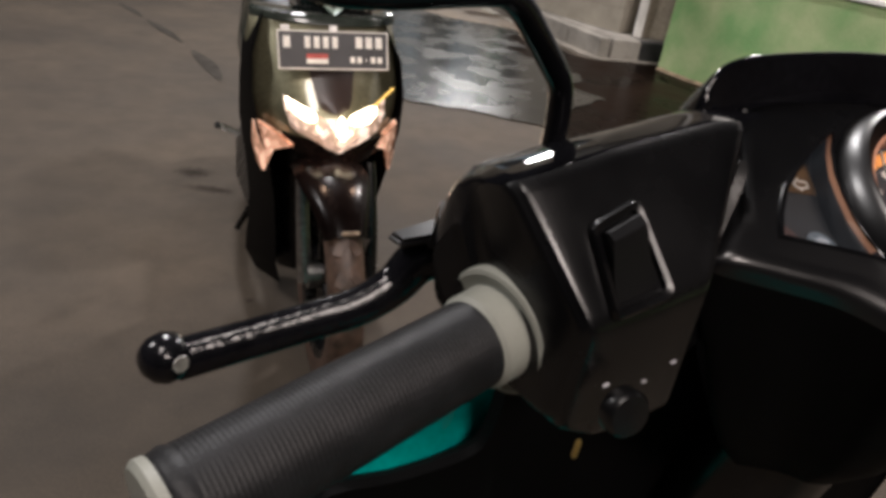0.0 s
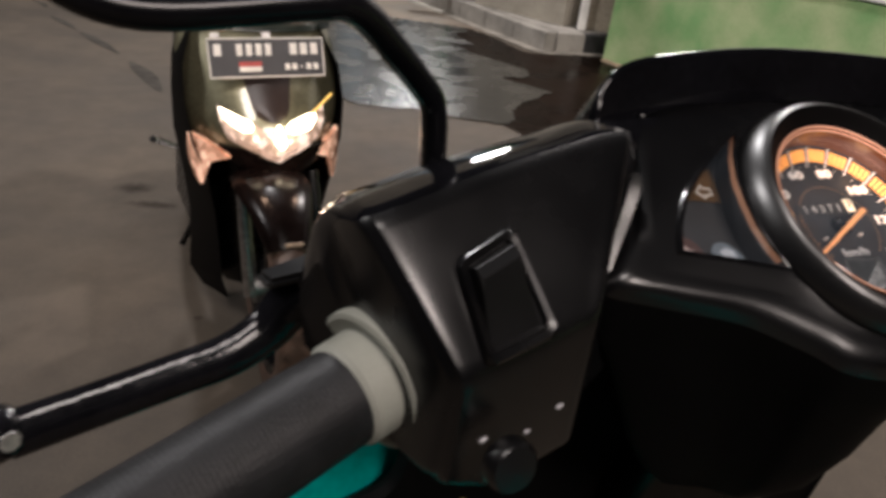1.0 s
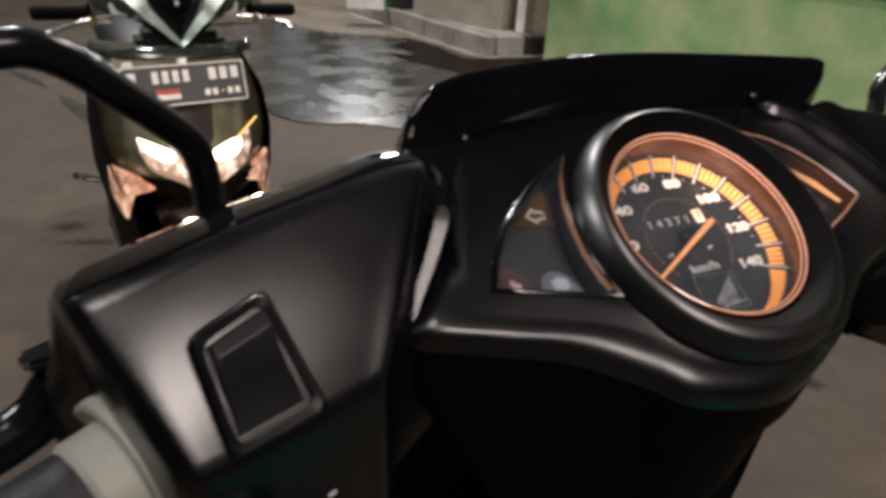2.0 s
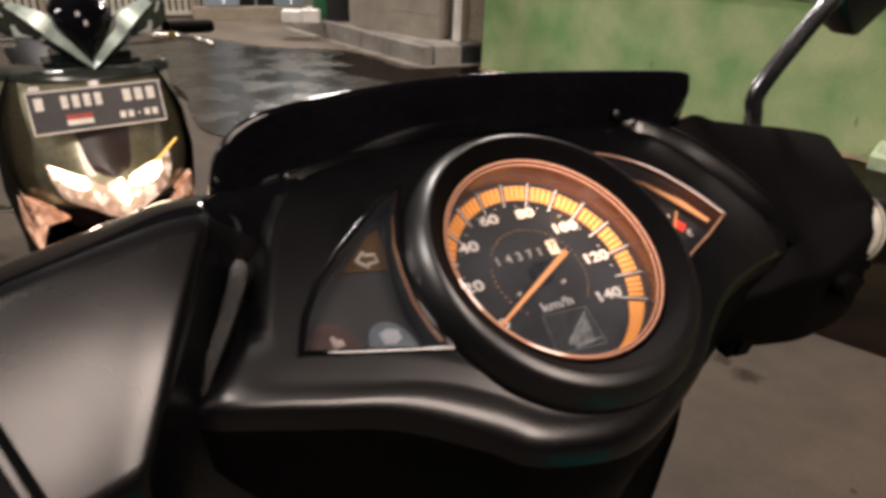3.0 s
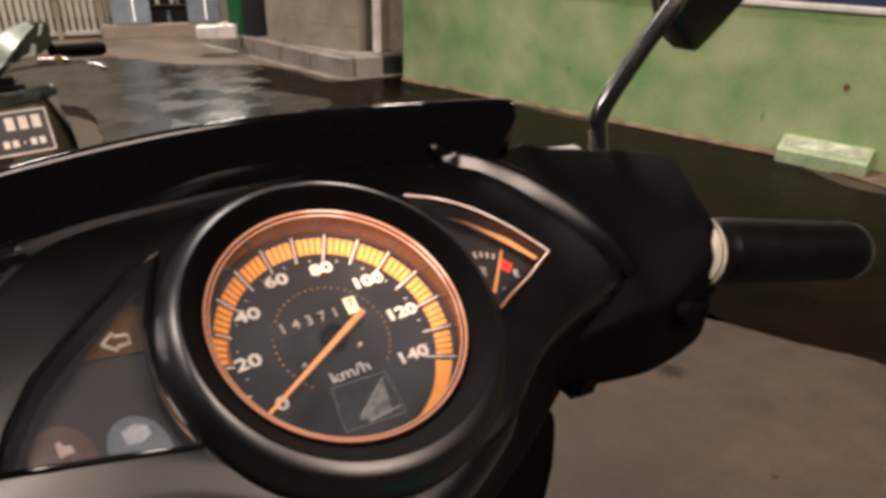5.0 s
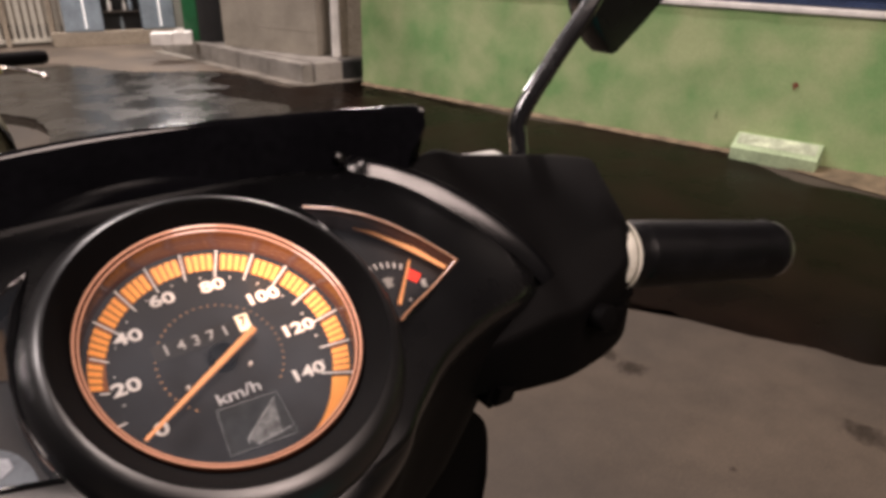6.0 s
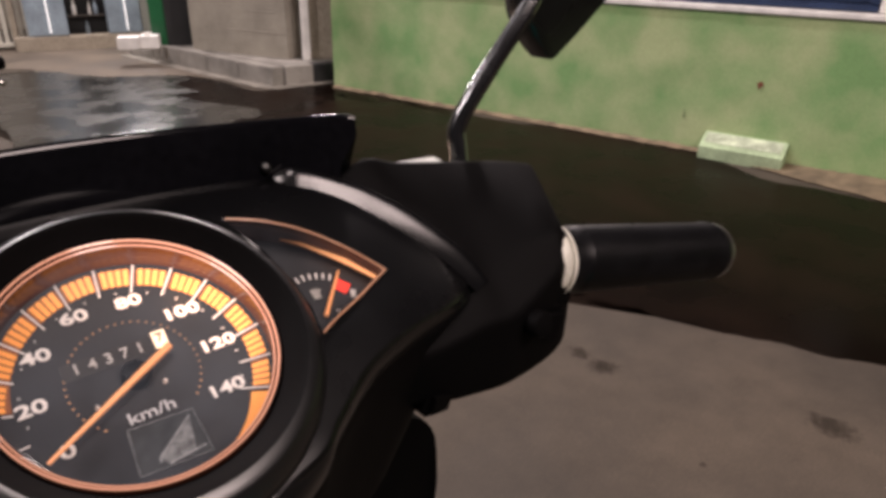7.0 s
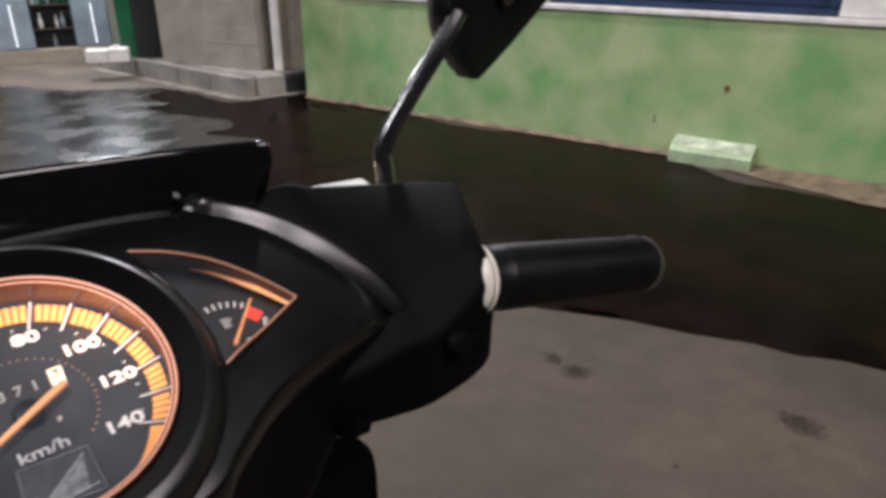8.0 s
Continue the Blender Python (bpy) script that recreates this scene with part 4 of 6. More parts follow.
def speedometer():
    sp = part("speedometer", lathe([(-0.0185, 0.0005), (-0.0185, 0.0450), (-0.0070, 0.0450), (-0.0070, 0.0435), (-0.0165, 0.0432), (-0.0166, 0.0004)],
                                   dash(0, 0, 0), DASH_N, 72, False), SATIN, scooter, "round speedometer lit amber, needle at zero")
    # hood ring with a proud, rounded lip
    outer = [(-0.014, 0.0530), (-0.003, 0.0529), (-0.0005, 0.0525), (0.0016, 0.0515), (0.0036, 0.0502), (0.0052, 0.0488), (0.0061, 0.0477), (0.0065, 0.0470), (0.0066, 0.0465)]
    inner = [(0.0066, 0.0465), (0.0064, 0.0461), (0.0056, 0.0452), (0.0044, 0.0441), (0.0029, 0.0426), (0.0013, 0.0409), (0.0003, 0.0397), (-0.002, 0.0394)]
    d, a, b = DASH_N, Vector((1, 0, 0)), DASH_V

    def hood(prof):
        rings = []
        for s, r in prof:
            ring = []
            for i in range(96):
                t = 2 * math.pi * i / 96
                rr = r + (0.002 * max(0, -math.sin(t)) if r > 0.047 else 0)
                slide = -0.0003
                ring.append(dash(0, 0, 0) + d * s + (a + b) * slide + (a * math.cos(t) + b * math.sin(t)) * rr)
            rings.append(ring)
        return loft(rings, False)

    part("bezel", hood(outer), BEZEL, sp, "black bezel ring")
    part("bezel_wall", hood(inner), MATT, sp, "dull black inner wall")
    prof = [(-0.0020, 0.0395), (0.0006, 0.0394), (0.0013, 0.0391), (0.0009, 0.0388), (-0.0004, 0.0386), (-0.0008, 0.0383), (0.0000, 0.0381), (0.0002, 0.0379), (-0.0008, 0.0377)]
    part("light_ring", lathe(prof, dash(-0.7, 0.3, 0), DASH_N, 90, False), WELL, sp, "clear ring with amber glow put in")
    # thin emissive lines paint the lit edge of the ring
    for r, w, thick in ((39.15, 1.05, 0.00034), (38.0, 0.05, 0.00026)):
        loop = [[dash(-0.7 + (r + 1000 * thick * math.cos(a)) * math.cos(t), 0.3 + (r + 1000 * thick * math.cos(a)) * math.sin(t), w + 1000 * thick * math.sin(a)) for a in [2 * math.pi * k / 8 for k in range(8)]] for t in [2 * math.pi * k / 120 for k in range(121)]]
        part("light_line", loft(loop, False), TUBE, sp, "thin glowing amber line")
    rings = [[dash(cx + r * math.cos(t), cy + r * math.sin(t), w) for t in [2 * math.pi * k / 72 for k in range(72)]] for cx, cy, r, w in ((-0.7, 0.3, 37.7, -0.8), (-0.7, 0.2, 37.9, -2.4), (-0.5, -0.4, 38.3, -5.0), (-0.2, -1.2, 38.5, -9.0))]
    part("inner_wall", loft(rings, False), WELL, sp, "wall of the dial well, amber glow put in")
    c = (-1.0, -0.7, -13.0)
    face = lathe([(0, 0.0001), (0.0002, 0.0310), (0.0038, 0.0380), (0.0042, 0.0388)], dash(-0.4, -1.0, c[2]), DASH_N, 72, False)
    part("dial", face, DIAL, sp, "black dial face, its rim sloping up")

    def at(angle, r, lift=0.4):
        k = min(1, max(0, (r - 26) / 6))
        w = -12.8 + lift + max(0, r - 31) / 7 * 3.6
        return dash(-1.9 * (1 - k) - 0.2 * k + r * math.cos(radians(angle)), -0.5 * (1 - k) - 1.3 * k + r * math.sin(radians(angle)), w)

    def angle_of(v):
        return 212 - 1.748 * v

    # numerals, ticks, amber band
    for v in range(0, 141, 20):
        p = at(angle_of(v), 26.4)
        m = dash_pose(0, 0, 0)
        m.translation = p
        o = text_mesh(str(v), 0.0054, m @ Matrix.Diagonal((1.46, 1, 1, 1)), sp, "numeral", PRINT)
    for v in range(10, 141, 5):
        a0 = angle_of(v)
        big = v % 10 == 0
        r0, r1, wd = ((29.6, 37.9, 0.62) if v > 30 else (31.4, 36.4, 0.55) if v == 30 else (32.4, 35.0, 0.5)) if big else (29.4, 30.1, 0.40)
        bm = bmesh.new()
        d = wd / r1 * 28.6
        bm.faces.new([bm.verts.new(at(a0 + s * d, r, 0.75)) for s, r in ((-1, r0), (1, r0), (0.9, r1), (-0.9, r1))])
        part("tick", bm, PRINT, sp, smooth=False)
    for v in range(22, 140):                                    # the band, four short bars between two ticks
        if v % 2 or v % 10 == 0:
            continue
        bm = bmesh.new()
        r0 = 32.4 if v > 34 else 32.4 + (34 - v) * 0.12
        bm.faces.new([bm.verts.new(at(angle_of(v) + s * 1.28, r, 0.45)) for s, r in ((-1, r0), (1, r0), (1, 37.0), (-1, 37.0))])
        part("band_bar", bm, ORANGE, sp, smooth=False)
    bm = bmesh.new()                                             # dim ground of the band
    for k in range(64):
        a0, a1 = (angle_of(21) + (angle_of(140) - angle_of(21)) * x / 64 for x in (k, k + 1))
        bm.faces.new([bm.verts.new(at(a, r, 0.2)) for a, r in ((a0, 32.4), (a1, 32.4), (a1, 37.0), (a0, 37.0))])
    part("band_ground", bm, material("dim_band", (0.20, 0.07, 0.02), 0.5, emit=(1.0, 0.26, 0.05), emit_strength=0.05), sp, "", False)
    bm = bmesh.new()
    arc = [angle_of(141) - k * 2.4 for k in range(19)]
    for k, (a0, a1) in enumerate(zip(arc, arc[1:])):
        bm.faces.new([bm.verts.new(at(a, r, 0.45)) for a, r in ((a0, 32.2 + 0.17 * k), (a1, 32.2 + 0.17 * (k + 1)), (a1, 37.0), (a0, 37.0))])
    part("band_end", bm, ORANGE, sp, "solid amber end of the band, tapering", smooth=False)
    for i in range(40):                                          # ring of fine dots
        a0 = 225 - i * 6.9
        part_bm = bmesh.new()
        bmesh.ops.create_circle(part_bm, cap_ends=True, segments=6, radius=0.00035, matrix=dash_pose(c[0] + 18.4 * math.cos(radians(a0)), 18.4 * math.sin(radians(a0)), -12.55))
        part("dot", part_bm, DOT, sp, smooth=False)
    m = dash_pose(-1.2, -12.8, -12.5)
    text_mesh("km/h", 0.0050, m @ Matrix.Diagonal((1.35, 1, 1, 1)), sp, "unit_mark", DIM_PRINT, weight=0.004)
    # odometer window with its drums
    part("odometer_window", slab([dash(c[0] + x, y, -12.75) for x, y in ((-17.5, 4.9), (9.5, 4.9), (9.5, 10.6), (-17.5, 10.6))], DASH_N, 0.0002, 0), material("odometer_black", (0.02, 0.018, 0.016), 0.5, vary=0.2, scale=200), sp)
    # digits and last drum carry the bulb's light as emission, brightest towards it
    for i, ch in enumerate("14371"):
        text_mesh(ch, 0.0048, dash_pose(-14.6 + i * 4.5, 7.8, -12.4), sp, "odometer_digit", material("odometer_digit_%d" % i, (0.5, 0.48, 0.45), 0.5, emit=(0.9, 0.75, 0.62), emit_strength=0.03 + 0.04 * i), weight=0.006)
    part("tenths_drum", slab([dash(c[0] + x, y, -12.6) for x, y in ((8.6, 5.7), (12.4, 5.7), (12.8, 11.5), (8.8, 11.5))], DASH_N, 0.0004, 0),
         material("lit_tenths_drum", (0.9, 0.8, 0.6), 0.5, emit=(1.0, 0.70, 0.42), emit_strength=1.15), sp, "brightly lit last drum")
    text_mesh("7", 0.0046, dash_pose(c[0] + 10.6, 8.8, -12.0), sp, "odometer_digit", material("drum_digit", (0.16, 0.08, 0.04), 0.5, vary=0.1, scale=90), weight=0.01)
    # needle
    tip, tail = dash(-29.6, -17.0, -9.0), dash(10.2, 3.6, -8.8)
    side = DASH_N.cross(tip - tail).normalized()
    up = DASH_N * 0.0006
    ring0 = [tip + side * 0.0005, tip - side * 0.0005, tip - side * 0.0004 + up, tip + side * 0.0004 + up]
    ring1 = [tail + side * 0.0012, tail - side * 0.0012, tail - side * 0.0009 + up * 2, tail + side * 0.0009 + up * 2]
    part("needle", loft([ring0, ring1], True), NEEDLE, sp, "slim orange needle", smooth=False)
    part("needle_cap", lathe([(-0.0035, 0.0042), (-0.0005, 0.0042), (0.0004, 0.0036), (0.0006, 0.0004)], dash(c[0], c[1], -9.5), DASH_N, 28, False), BLACK, sp)
    part("dial_pin", lathe([(0, 0.0006), (0.0012, 0.0006), (0.0016, 0.0003)], at(-35, 9.0), DASH_N, 10), PRINT, sp)
    part("dial_pin", lathe([(0, 0.0006), (0.0012, 0.0006), (0.0016, 0.0003)], at(205, 13.0), DASH_N, 10), PRINT, sp)
    # faded sticker low on the dial
    st = material("faded_sticker", (0.026, 0.028, 0.028), 0.3, vary=0.3, scale=300)
    pos = [(-9.2, -15.4), (8.9, -16.7), (9.1, -31.0), (-11.0, -29.4)]
    st_part = part("sticker", slab([dash(x, y, -12.72) for x, y in pos], DASH_N, 0.0002, 0), st, sp, "clear sticker, edges faintly white")
    grey = material("sticker_grey", (0.13, 0.135, 0.135), 0.35, vary=0.5, scale=500)
    part("sticker_mark", slab([dash(x, y, -12.45) for x, y in ((-4.5, -26.5), (7.2, -18.2), (5.0, -29.0), (-3.0, -29.4))], DASH_N, 0.0001, 0), grey, st_part, "grey triangle")
    pale = material("sticker_edge", (0.30, 0.31, 0.31), 0.4, vary=0.4, scale=600)
    part("sticker_edge", tube([dash(x, y, -12.4) for x, y in pos + pos[:1]], 0.00009, 5, 1), pale, st_part, "", False)
    part("sticker_line", tube([dash(x, y, -12.3) for x, y in ((7.2, -18.2), (-4.5, -26.5), (-4.8, -28.0))], 0.00018, 5, 1), pale, st_part, "", False)
    for i in range(9):
        part("sticker_dash", slab([dash(-2.6 + i * 1.2 + x, -29.6 + 0.10 * i + y, -12.35) for x, y in ((0, 0), (0.8, 0.1), (0.8, 0.6), (0, 0.5))], DASH_N, 0.0001, 0), pale, st_part)
    # glass
    glass = part("glass", lathe([(0.0002, 0.0379), (0.0010, 0.030), (0.0016, 0.016), (0.0018, 0.0002)], dash(-0.7, 0.3, -2.8), DASH_N, 60, False), HAZE, sp, "clear domed lens with a bluish haze put in")
    glass.visible_shadow = False
    # the bulb tucked under the rim
    lamp = bpy.data.lights.new("instrument_bulb", "POINT")
    lamp.energy, lamp.color, lamp.shadow_soft_size = 0.0012, (1.0, 0.50, 0.22), 0.002
    lo = new("instrument_bulb", lamp)
    lo.parent = sp
    lo.location = dash(20.5, 20.5, -7.5)


speedometer()


def window_well(name, outline, floor, lift, flare, walls, label):
    """A recessed display: a lip on the cover, walls that may flare outwards, a floor and a clear pane."""
    ring = [Vector(p) for p in outline]
    n = len(ring)
    mid = sum(ring, Vector((0, 0))) / n
    normals = []
    for i in range(n):
        t = (ring[(i + 1) % n] - ring[i - 1]).normalized()
        o = Vector((t.y, -t.x))
        normals.append(o if o.dot(ring[i] - mid) > 0 else -o)
    rim = [level(p) + lift for p in ring]

    def wall_point(k, u):
        p = ring[k] + normals[k] * (flare * u - 0.3)
        return dash(p.x, p.y, rim[k] * (1 - u) + floor * u)

    bm = bmesh.new()
    face_of = bm.faces.new([bm.verts.new(wall_point(k, 1.0)) for k in range(n)])
    bmesh.ops.triangulate(bm, faces=[face_of])
    thing = part(name, bm, DIAL, scooter, label, smooth=False)
    lip = [[dash(*(p + o * k), w + dz) for p, o, w in zip(ring, normals, rim)] for k, dz in ((2.6, -2.2), (1.4, -0.7), (0.5, 0.0), (-0.3, -0.2), (-0.5, -1.0))]
    part("window_lip", loft(lip, False), LIP, thing, "glossy black lip round the window", angle=60)
    for first, last, u0, u1, mat, text in walls:
        rows = [[wall_point(k % n, u0 + (u1 - u0) * v / 3) for k in range(first, last + 1)] for v in range(4)]
        part("window_wall", loft(rows, False, False), mat, thing, text)
    pane = part("window_pane", slab([dash(p.x, p.y, w - 1.6) for p, w in zip(ring, rim)], DASH_N, 0.0004, 0), PANE, thing, "clear cover with a faint bluish haze put in")
    pane.visible_shadow = False
    return thing


LIP = material("window_lip_black", (0.004, 0.004, 0.0045), 0.14, vary=0.2, scale=30, rough_vary=0.03, spec=0.8)


def side_windows():
    amber = material("dim_amber_lens", (0.085, 0.048, 0.020), 0.3, vary=0.2, scale=80)
    maroon = material("dim_red_lens", (0.060, 0.034, 0.030), 0.3, vary=0.2, scale=80)
    pale = material("dim_blue_lens", (0.11, 0.135, 0.16), 0.3, vary=0.2, scale=80)
    deep = -14.6
    win = window_well("indicator_window", LEFT_WINDOW, deep, 2.2, 0.0, ((0, 9, 0.05, 1.0, DIAL, ""), (9, 15, 0.05, 0.30, TUBE_DIM, "inner edge with dim amber glow put in"), (9, 15, 0.30, 1.0, DIAL, "")), "dark wedge-shaped window with unlit warning lamps")
    part("turn_lens", slab([dash(x, y, deep + 0.3) for x, y in ((-50.5, 31), (-55, 29.5), (-68.5, 17.6), (-52.5, 15.2))], DASH_N, 0.0004, 0), amber, win, "unlit amber turn lens")
    arrow = [(x + 3.4, y + 6.2) for x, y in ((-65.8, 14.4), (-62.3, 17.4), (-62.3, 16.0), (-58.9, 15.4), (-58.9, 12.6), (-62.3, 12.5), (-62.3, 11.2))]
    part("arrow_mark", tube([dash(x, y, deep + 0.9) for x, y in arrow + arrow[:1]], 0.00055, 6, 1), material("arrow_grey", (0.50, 0.47, 0.43), 0.4, vary=0.1, scale=90), win, "pale outlined arrow", False)
    for cx, cy, mat in ((-78.6, -3.0, maroon), (-61.7, -7.2, pale)):
        half = [(cx + 7.4 * math.cos(t), cy - 4.2 + 9.4 * math.sin(t)) for t in [math.pi * k / 12 for k in range(13)]]
        half += [(cx - 7.4, cy - 7), (cx + 7.4, cy - 7)]
        part("warning_lens", slab([dash(x, y + (cx - x) * 0.24, deep + 0.3) for x, y in half], DASH_N, 0.0004, 0), mat, win)
    part("beam_mark", slab([dash(-61.5 + x, -7.6 + y, deep + 0.8) for x, y in ((-3.4, 2), (0, 3), (2.8, 1.6), (3.2, -1.2), (0.5, -2.6), (-3.0, -2.0))], DASH_N, 0.0003, 0), material("grey_mark", (0.30, 0.33, 0.37), 0.4, vary=0.2, scale=100), win)
    part("engine_mark", slab([dash(-78.0 + x, -4.8 + y, deep + 0.8) for x, y in ((-1.6, 2), (-0.6, 2.6), (0.2, 0.8), (1.6, 0.6), (2.0, -1.6), (-1.4, -1.8))], DASH_N, 0.0003, 0), material("grey_red_mark", (0.36, 0.29, 0.28), 0.4, vary=0.2, scale=100), win)

    deep = -17.5
    fg = window_well("fuel_gauge", RIGHT_WINDOW, deep, 1.6, 3.0, ((0, 4, 0.05, 1.0, AMBER_WALL, "upper wall with amber glow put in"), (4, 12, 0.05, 1.0, DIAL, "")), "wedge-shaped fuel gauge lit amber, needle near empty")
    guide = [(64, 32.5), (71.5, 27), (78.5, 20), (85, 12.4), (90.2, 4.6)]
    # an added emissive tube paints the bright streak at the wall's foot
    part("glow_streak", tube([dash(x, y, -13.6 - 0.12 * k) for k, (x, y) in enumerate(guide)], [0.0005, 0.0009, 0.0012, 0.0013, 0.0009], 8, 4), GAUGE_GLOW, fg, "amber streak of painted glow")
    part("rim_line", tube([dash(x, y, level(Vector((x, y))) + 1.5) for x, y in ((44, 39.2), (56, 34.3), (68.6, 25.9), (80.4, 14.1), (89.6, 1.8))], 0.00045, 6, 4), TUBE_DIM, fg)
    part("rim_line", tube([dash(x, y, level(Vector((x, y))) + 1.5) for x, y in ((89.6, 1.8), (80, -2.6), (70.5, -6.8), (60, -10.8), (53, -14))], 0.00040, 6, 4), TUBE_DIM, fg)
    cx, cy = 65.0, -2.0
    for i in range(6):
        a0 = radians(98 - i * 8.6)
        part("tick", slab([dash(cx + r * math.cos(a0 + s), cy + r * math.sin(a0 + s), deep + 0.4) for r, s in ((16.0, -0.022), (16.0, 0.022), (18.6, 0.022), (18.6, -0.022))], DASH_N, 0.0002, 0), PRINT, fg, smooth=False)
    part("empty_mark", slab([dash(cx + r * math.cos(radians(a0)), cy + r * math.sin(radians(a0)), deep + 0.4) for r, a0 in ((13, 47), (17.6, 46), (17.8, 28), (13.2, 25))], DASH_N, 0.0002, 0),
         material("red_mark", (0.6, 0.03, 0.02), 0.4, emit=(1.0, 0.06, 0.03), emit_strength=0.9), fg, "red empty mark")
    text_mesh("E", 0.0045, dash_pose(79.5, 2.3, deep + 0.6, -20), fg, "letter", PRINT)
    pump = [(-1.7, -2.0), (1.2, -2.0), (1.2, 0.2), (2.2, 0.6), (2.2, 1.8), (1.2, 1.4), (1.0, 2.2), (-1.7, 2.2)]
    part("pump_mark", slab([dash(66.5 + x, 7.4 + y, deep + 0.4) for x, y in pump], DASH_N, 0.0002, 0), material("pump_grey", (0.35, 0.33, 0.3), 0.5, vary=0.2, scale=90), fg)
    part("needle", tube([dash(cx - 1.0, cy - 1.0, deep + 2.5), dash(78.4, 12.6, deep + 2.5)], [0.0008, 0.0004], 6, 2), NEEDLE, fg, "orange fuel needle")
    part("dial_pin", lathe([(0, 0.0005), (0.0008, 0.0005), (0.0010, 0.0002)], dash(70.2, -2.1, deep + 0.4), DASH_N, 8), PRINT, fg)


side_windows()


def hand_grip(at, axis, length, radius, flange, collar_mat, name_label, collar=0.010, thick=0.0015, back=0.0, rubber=RUBBER):
    d = Vector(axis).normalized()
    prof = [(-0.009, radius * 0.9), (0.0, radius * 0.97)]
    ribs = int(length / 0.0016)
    for i in range(ribs):
        s = 0.006 + i * (length - 0.012) / ribs
        prof += [(s, radius), (s + 0.0007, radius + 0.0004), (s + 0.0009, radius + 0.0004)]
    prof += [(length - 0.005, radius + 0.001), (length - 0.001, radius), (length, radius * 0.86), (length, 0.0005)]
    g = part("hand_grip", lathe(prof, at, d, 40, False), rubber, scooter, name_label, angle=80)
    part("flange", lathe([(-0.005, 0.003), (-0.005, flange), (-0.0025, flange + 0.0008), (thick, flange), (thick + 0.0005, flange - 0.0016), (thick - 0.0010, radius * 1.16 + 0.0004), (thick - 0.0008, radius * 1.14), (collar, radius * 1.12), (collar + 0.0015, radius * 1.02)], at - d * back, d, 48, False),
         collar_mat, g, "pale grey plastic flange")
    return g


LEFT_AXIS = Vector((-0.8925, -0.4420, -0.0903)).normalized()
LEFT_BASE = q(-202.1, -19.9, -31.1)
RIGHT_AXIS = Vector((0.971, -0.136, -0.196)).normalized()
RIGHT_BASE = q(186.0, -10.7, -19.4)
lg = hand_grip(LEFT_BASE, LEFT_AXIS, 0.114, 0.0147, 0.0226, GREY_PLASTIC, "black ribbed rubber grip")
end = LEFT_BASE + LEFT_AXIS * 0.114
part("bar_end", lathe([(-0.001, 0.0152), (0.0015, 0.0154), (0.003, 0.0140), (0.0034, 0.002)], end, LEFT_AXIS, 36, False), GREY_PLASTIC, lg, "grey grip end")
rg = hand_grip(RIGHT_BASE, RIGHT_AXIS, 0.1175, 0.0158, 0.0170, CREAM, "black rubber throttle grip, darkened for its shade", 0.0035, 0.0015, 0.0102, SHADED_RUBBER)
end = RIGHT_BASE + RIGHT_AXIS * 0.1175
part("bar_end", lathe([(-0.001, 0.0160), (0.002, 0.0158), (0.0045, 0.0145), (0.0065, 0.0115), (0.0072, 0.002)], end, RIGHT_AXIS, 36, False), STEEL, rg, "dull metal bar end")


def brake_lever():
    pts = [q(-194, 20, -23), q(-206, 26, -27), q(-217, 29, -32), q(-226, 27, -41), q(-240, 22, -46.5), q(-258, 19, -50), q(-283, 15, -54.5), q(-306, 11, -58)]
    lv = part("brake_lever", tube(pts, [0.0062, 0.0064, 0.0062, 0.0056, 0.0052, 0.0050, 0.0050, 0.0052], 16, 6, flat=1.5), ENAMEL, scooter, "black enamelled brake lever with a worn ball end")
    c = q(-309, 11, -56.5)
    part("ball_end", lathe([(-0.0092, 0.001), (-0.0085, 0.0038), (-0.006, 0.007), (-0.002, 0.0091), (0.002, 0.0091), (0.006, 0.007), (0.0085, 0.0038), (0.0092, 0.001)], c, (0.9, -0.3, 0.1), 24, True), ENAMEL, lv, "chipped ball")
    chip = material("bare_alloy", (0.45, 0.44, 0.42), 0.45, metal=0.8, vary=0.3, scale=300)
    part("worn_patch", lathe([(0, 0.0032), (0.0003, 0.0030), (0.0004, 0.0002)], c + Vector((0.0055, -0.0067, 0.0018)), (0.62, -0.76, 0.2), 8, True), chip, lv, "bare metal chip")
    part("lever_clamp", block((0.034, 0.026, 0.020), (0, 0, 0), 0.004, Matrix.Translation(q(-197, 22, -18)) @ pose(0, 0, 0, 0, 12, -20)), BLACK, lv)
    part("lever_cap", slab([q(-196, 16, -14), q(-226, 24, -24), q(-229, 34, -25), q(-200, 32, -14)], (0, 0, 1), 0.004, 0.0015), BLACK, lv, "thin black cap over the lever pivot")


brake_lever()

# the rear facet of the left cover, where the dip switch sits
FACE_N = Vector((0.12, -0.76, 0.64)).normalized()
FACE_X = Vector((1, 0.16, 0)).normalized()
FACE_X = (FACE_X - FACE_N * FACE_X.dot(FACE_N)).normalized()
FACE_Y = FACE_N.cross(FACE_X)


def face(x, y, w=0.0):
    """Millimetres on the switch facet."""
    return q(-171, -36.5, 4) + (FACE_X * x + FACE_Y * y + FACE_N * w) / 1000


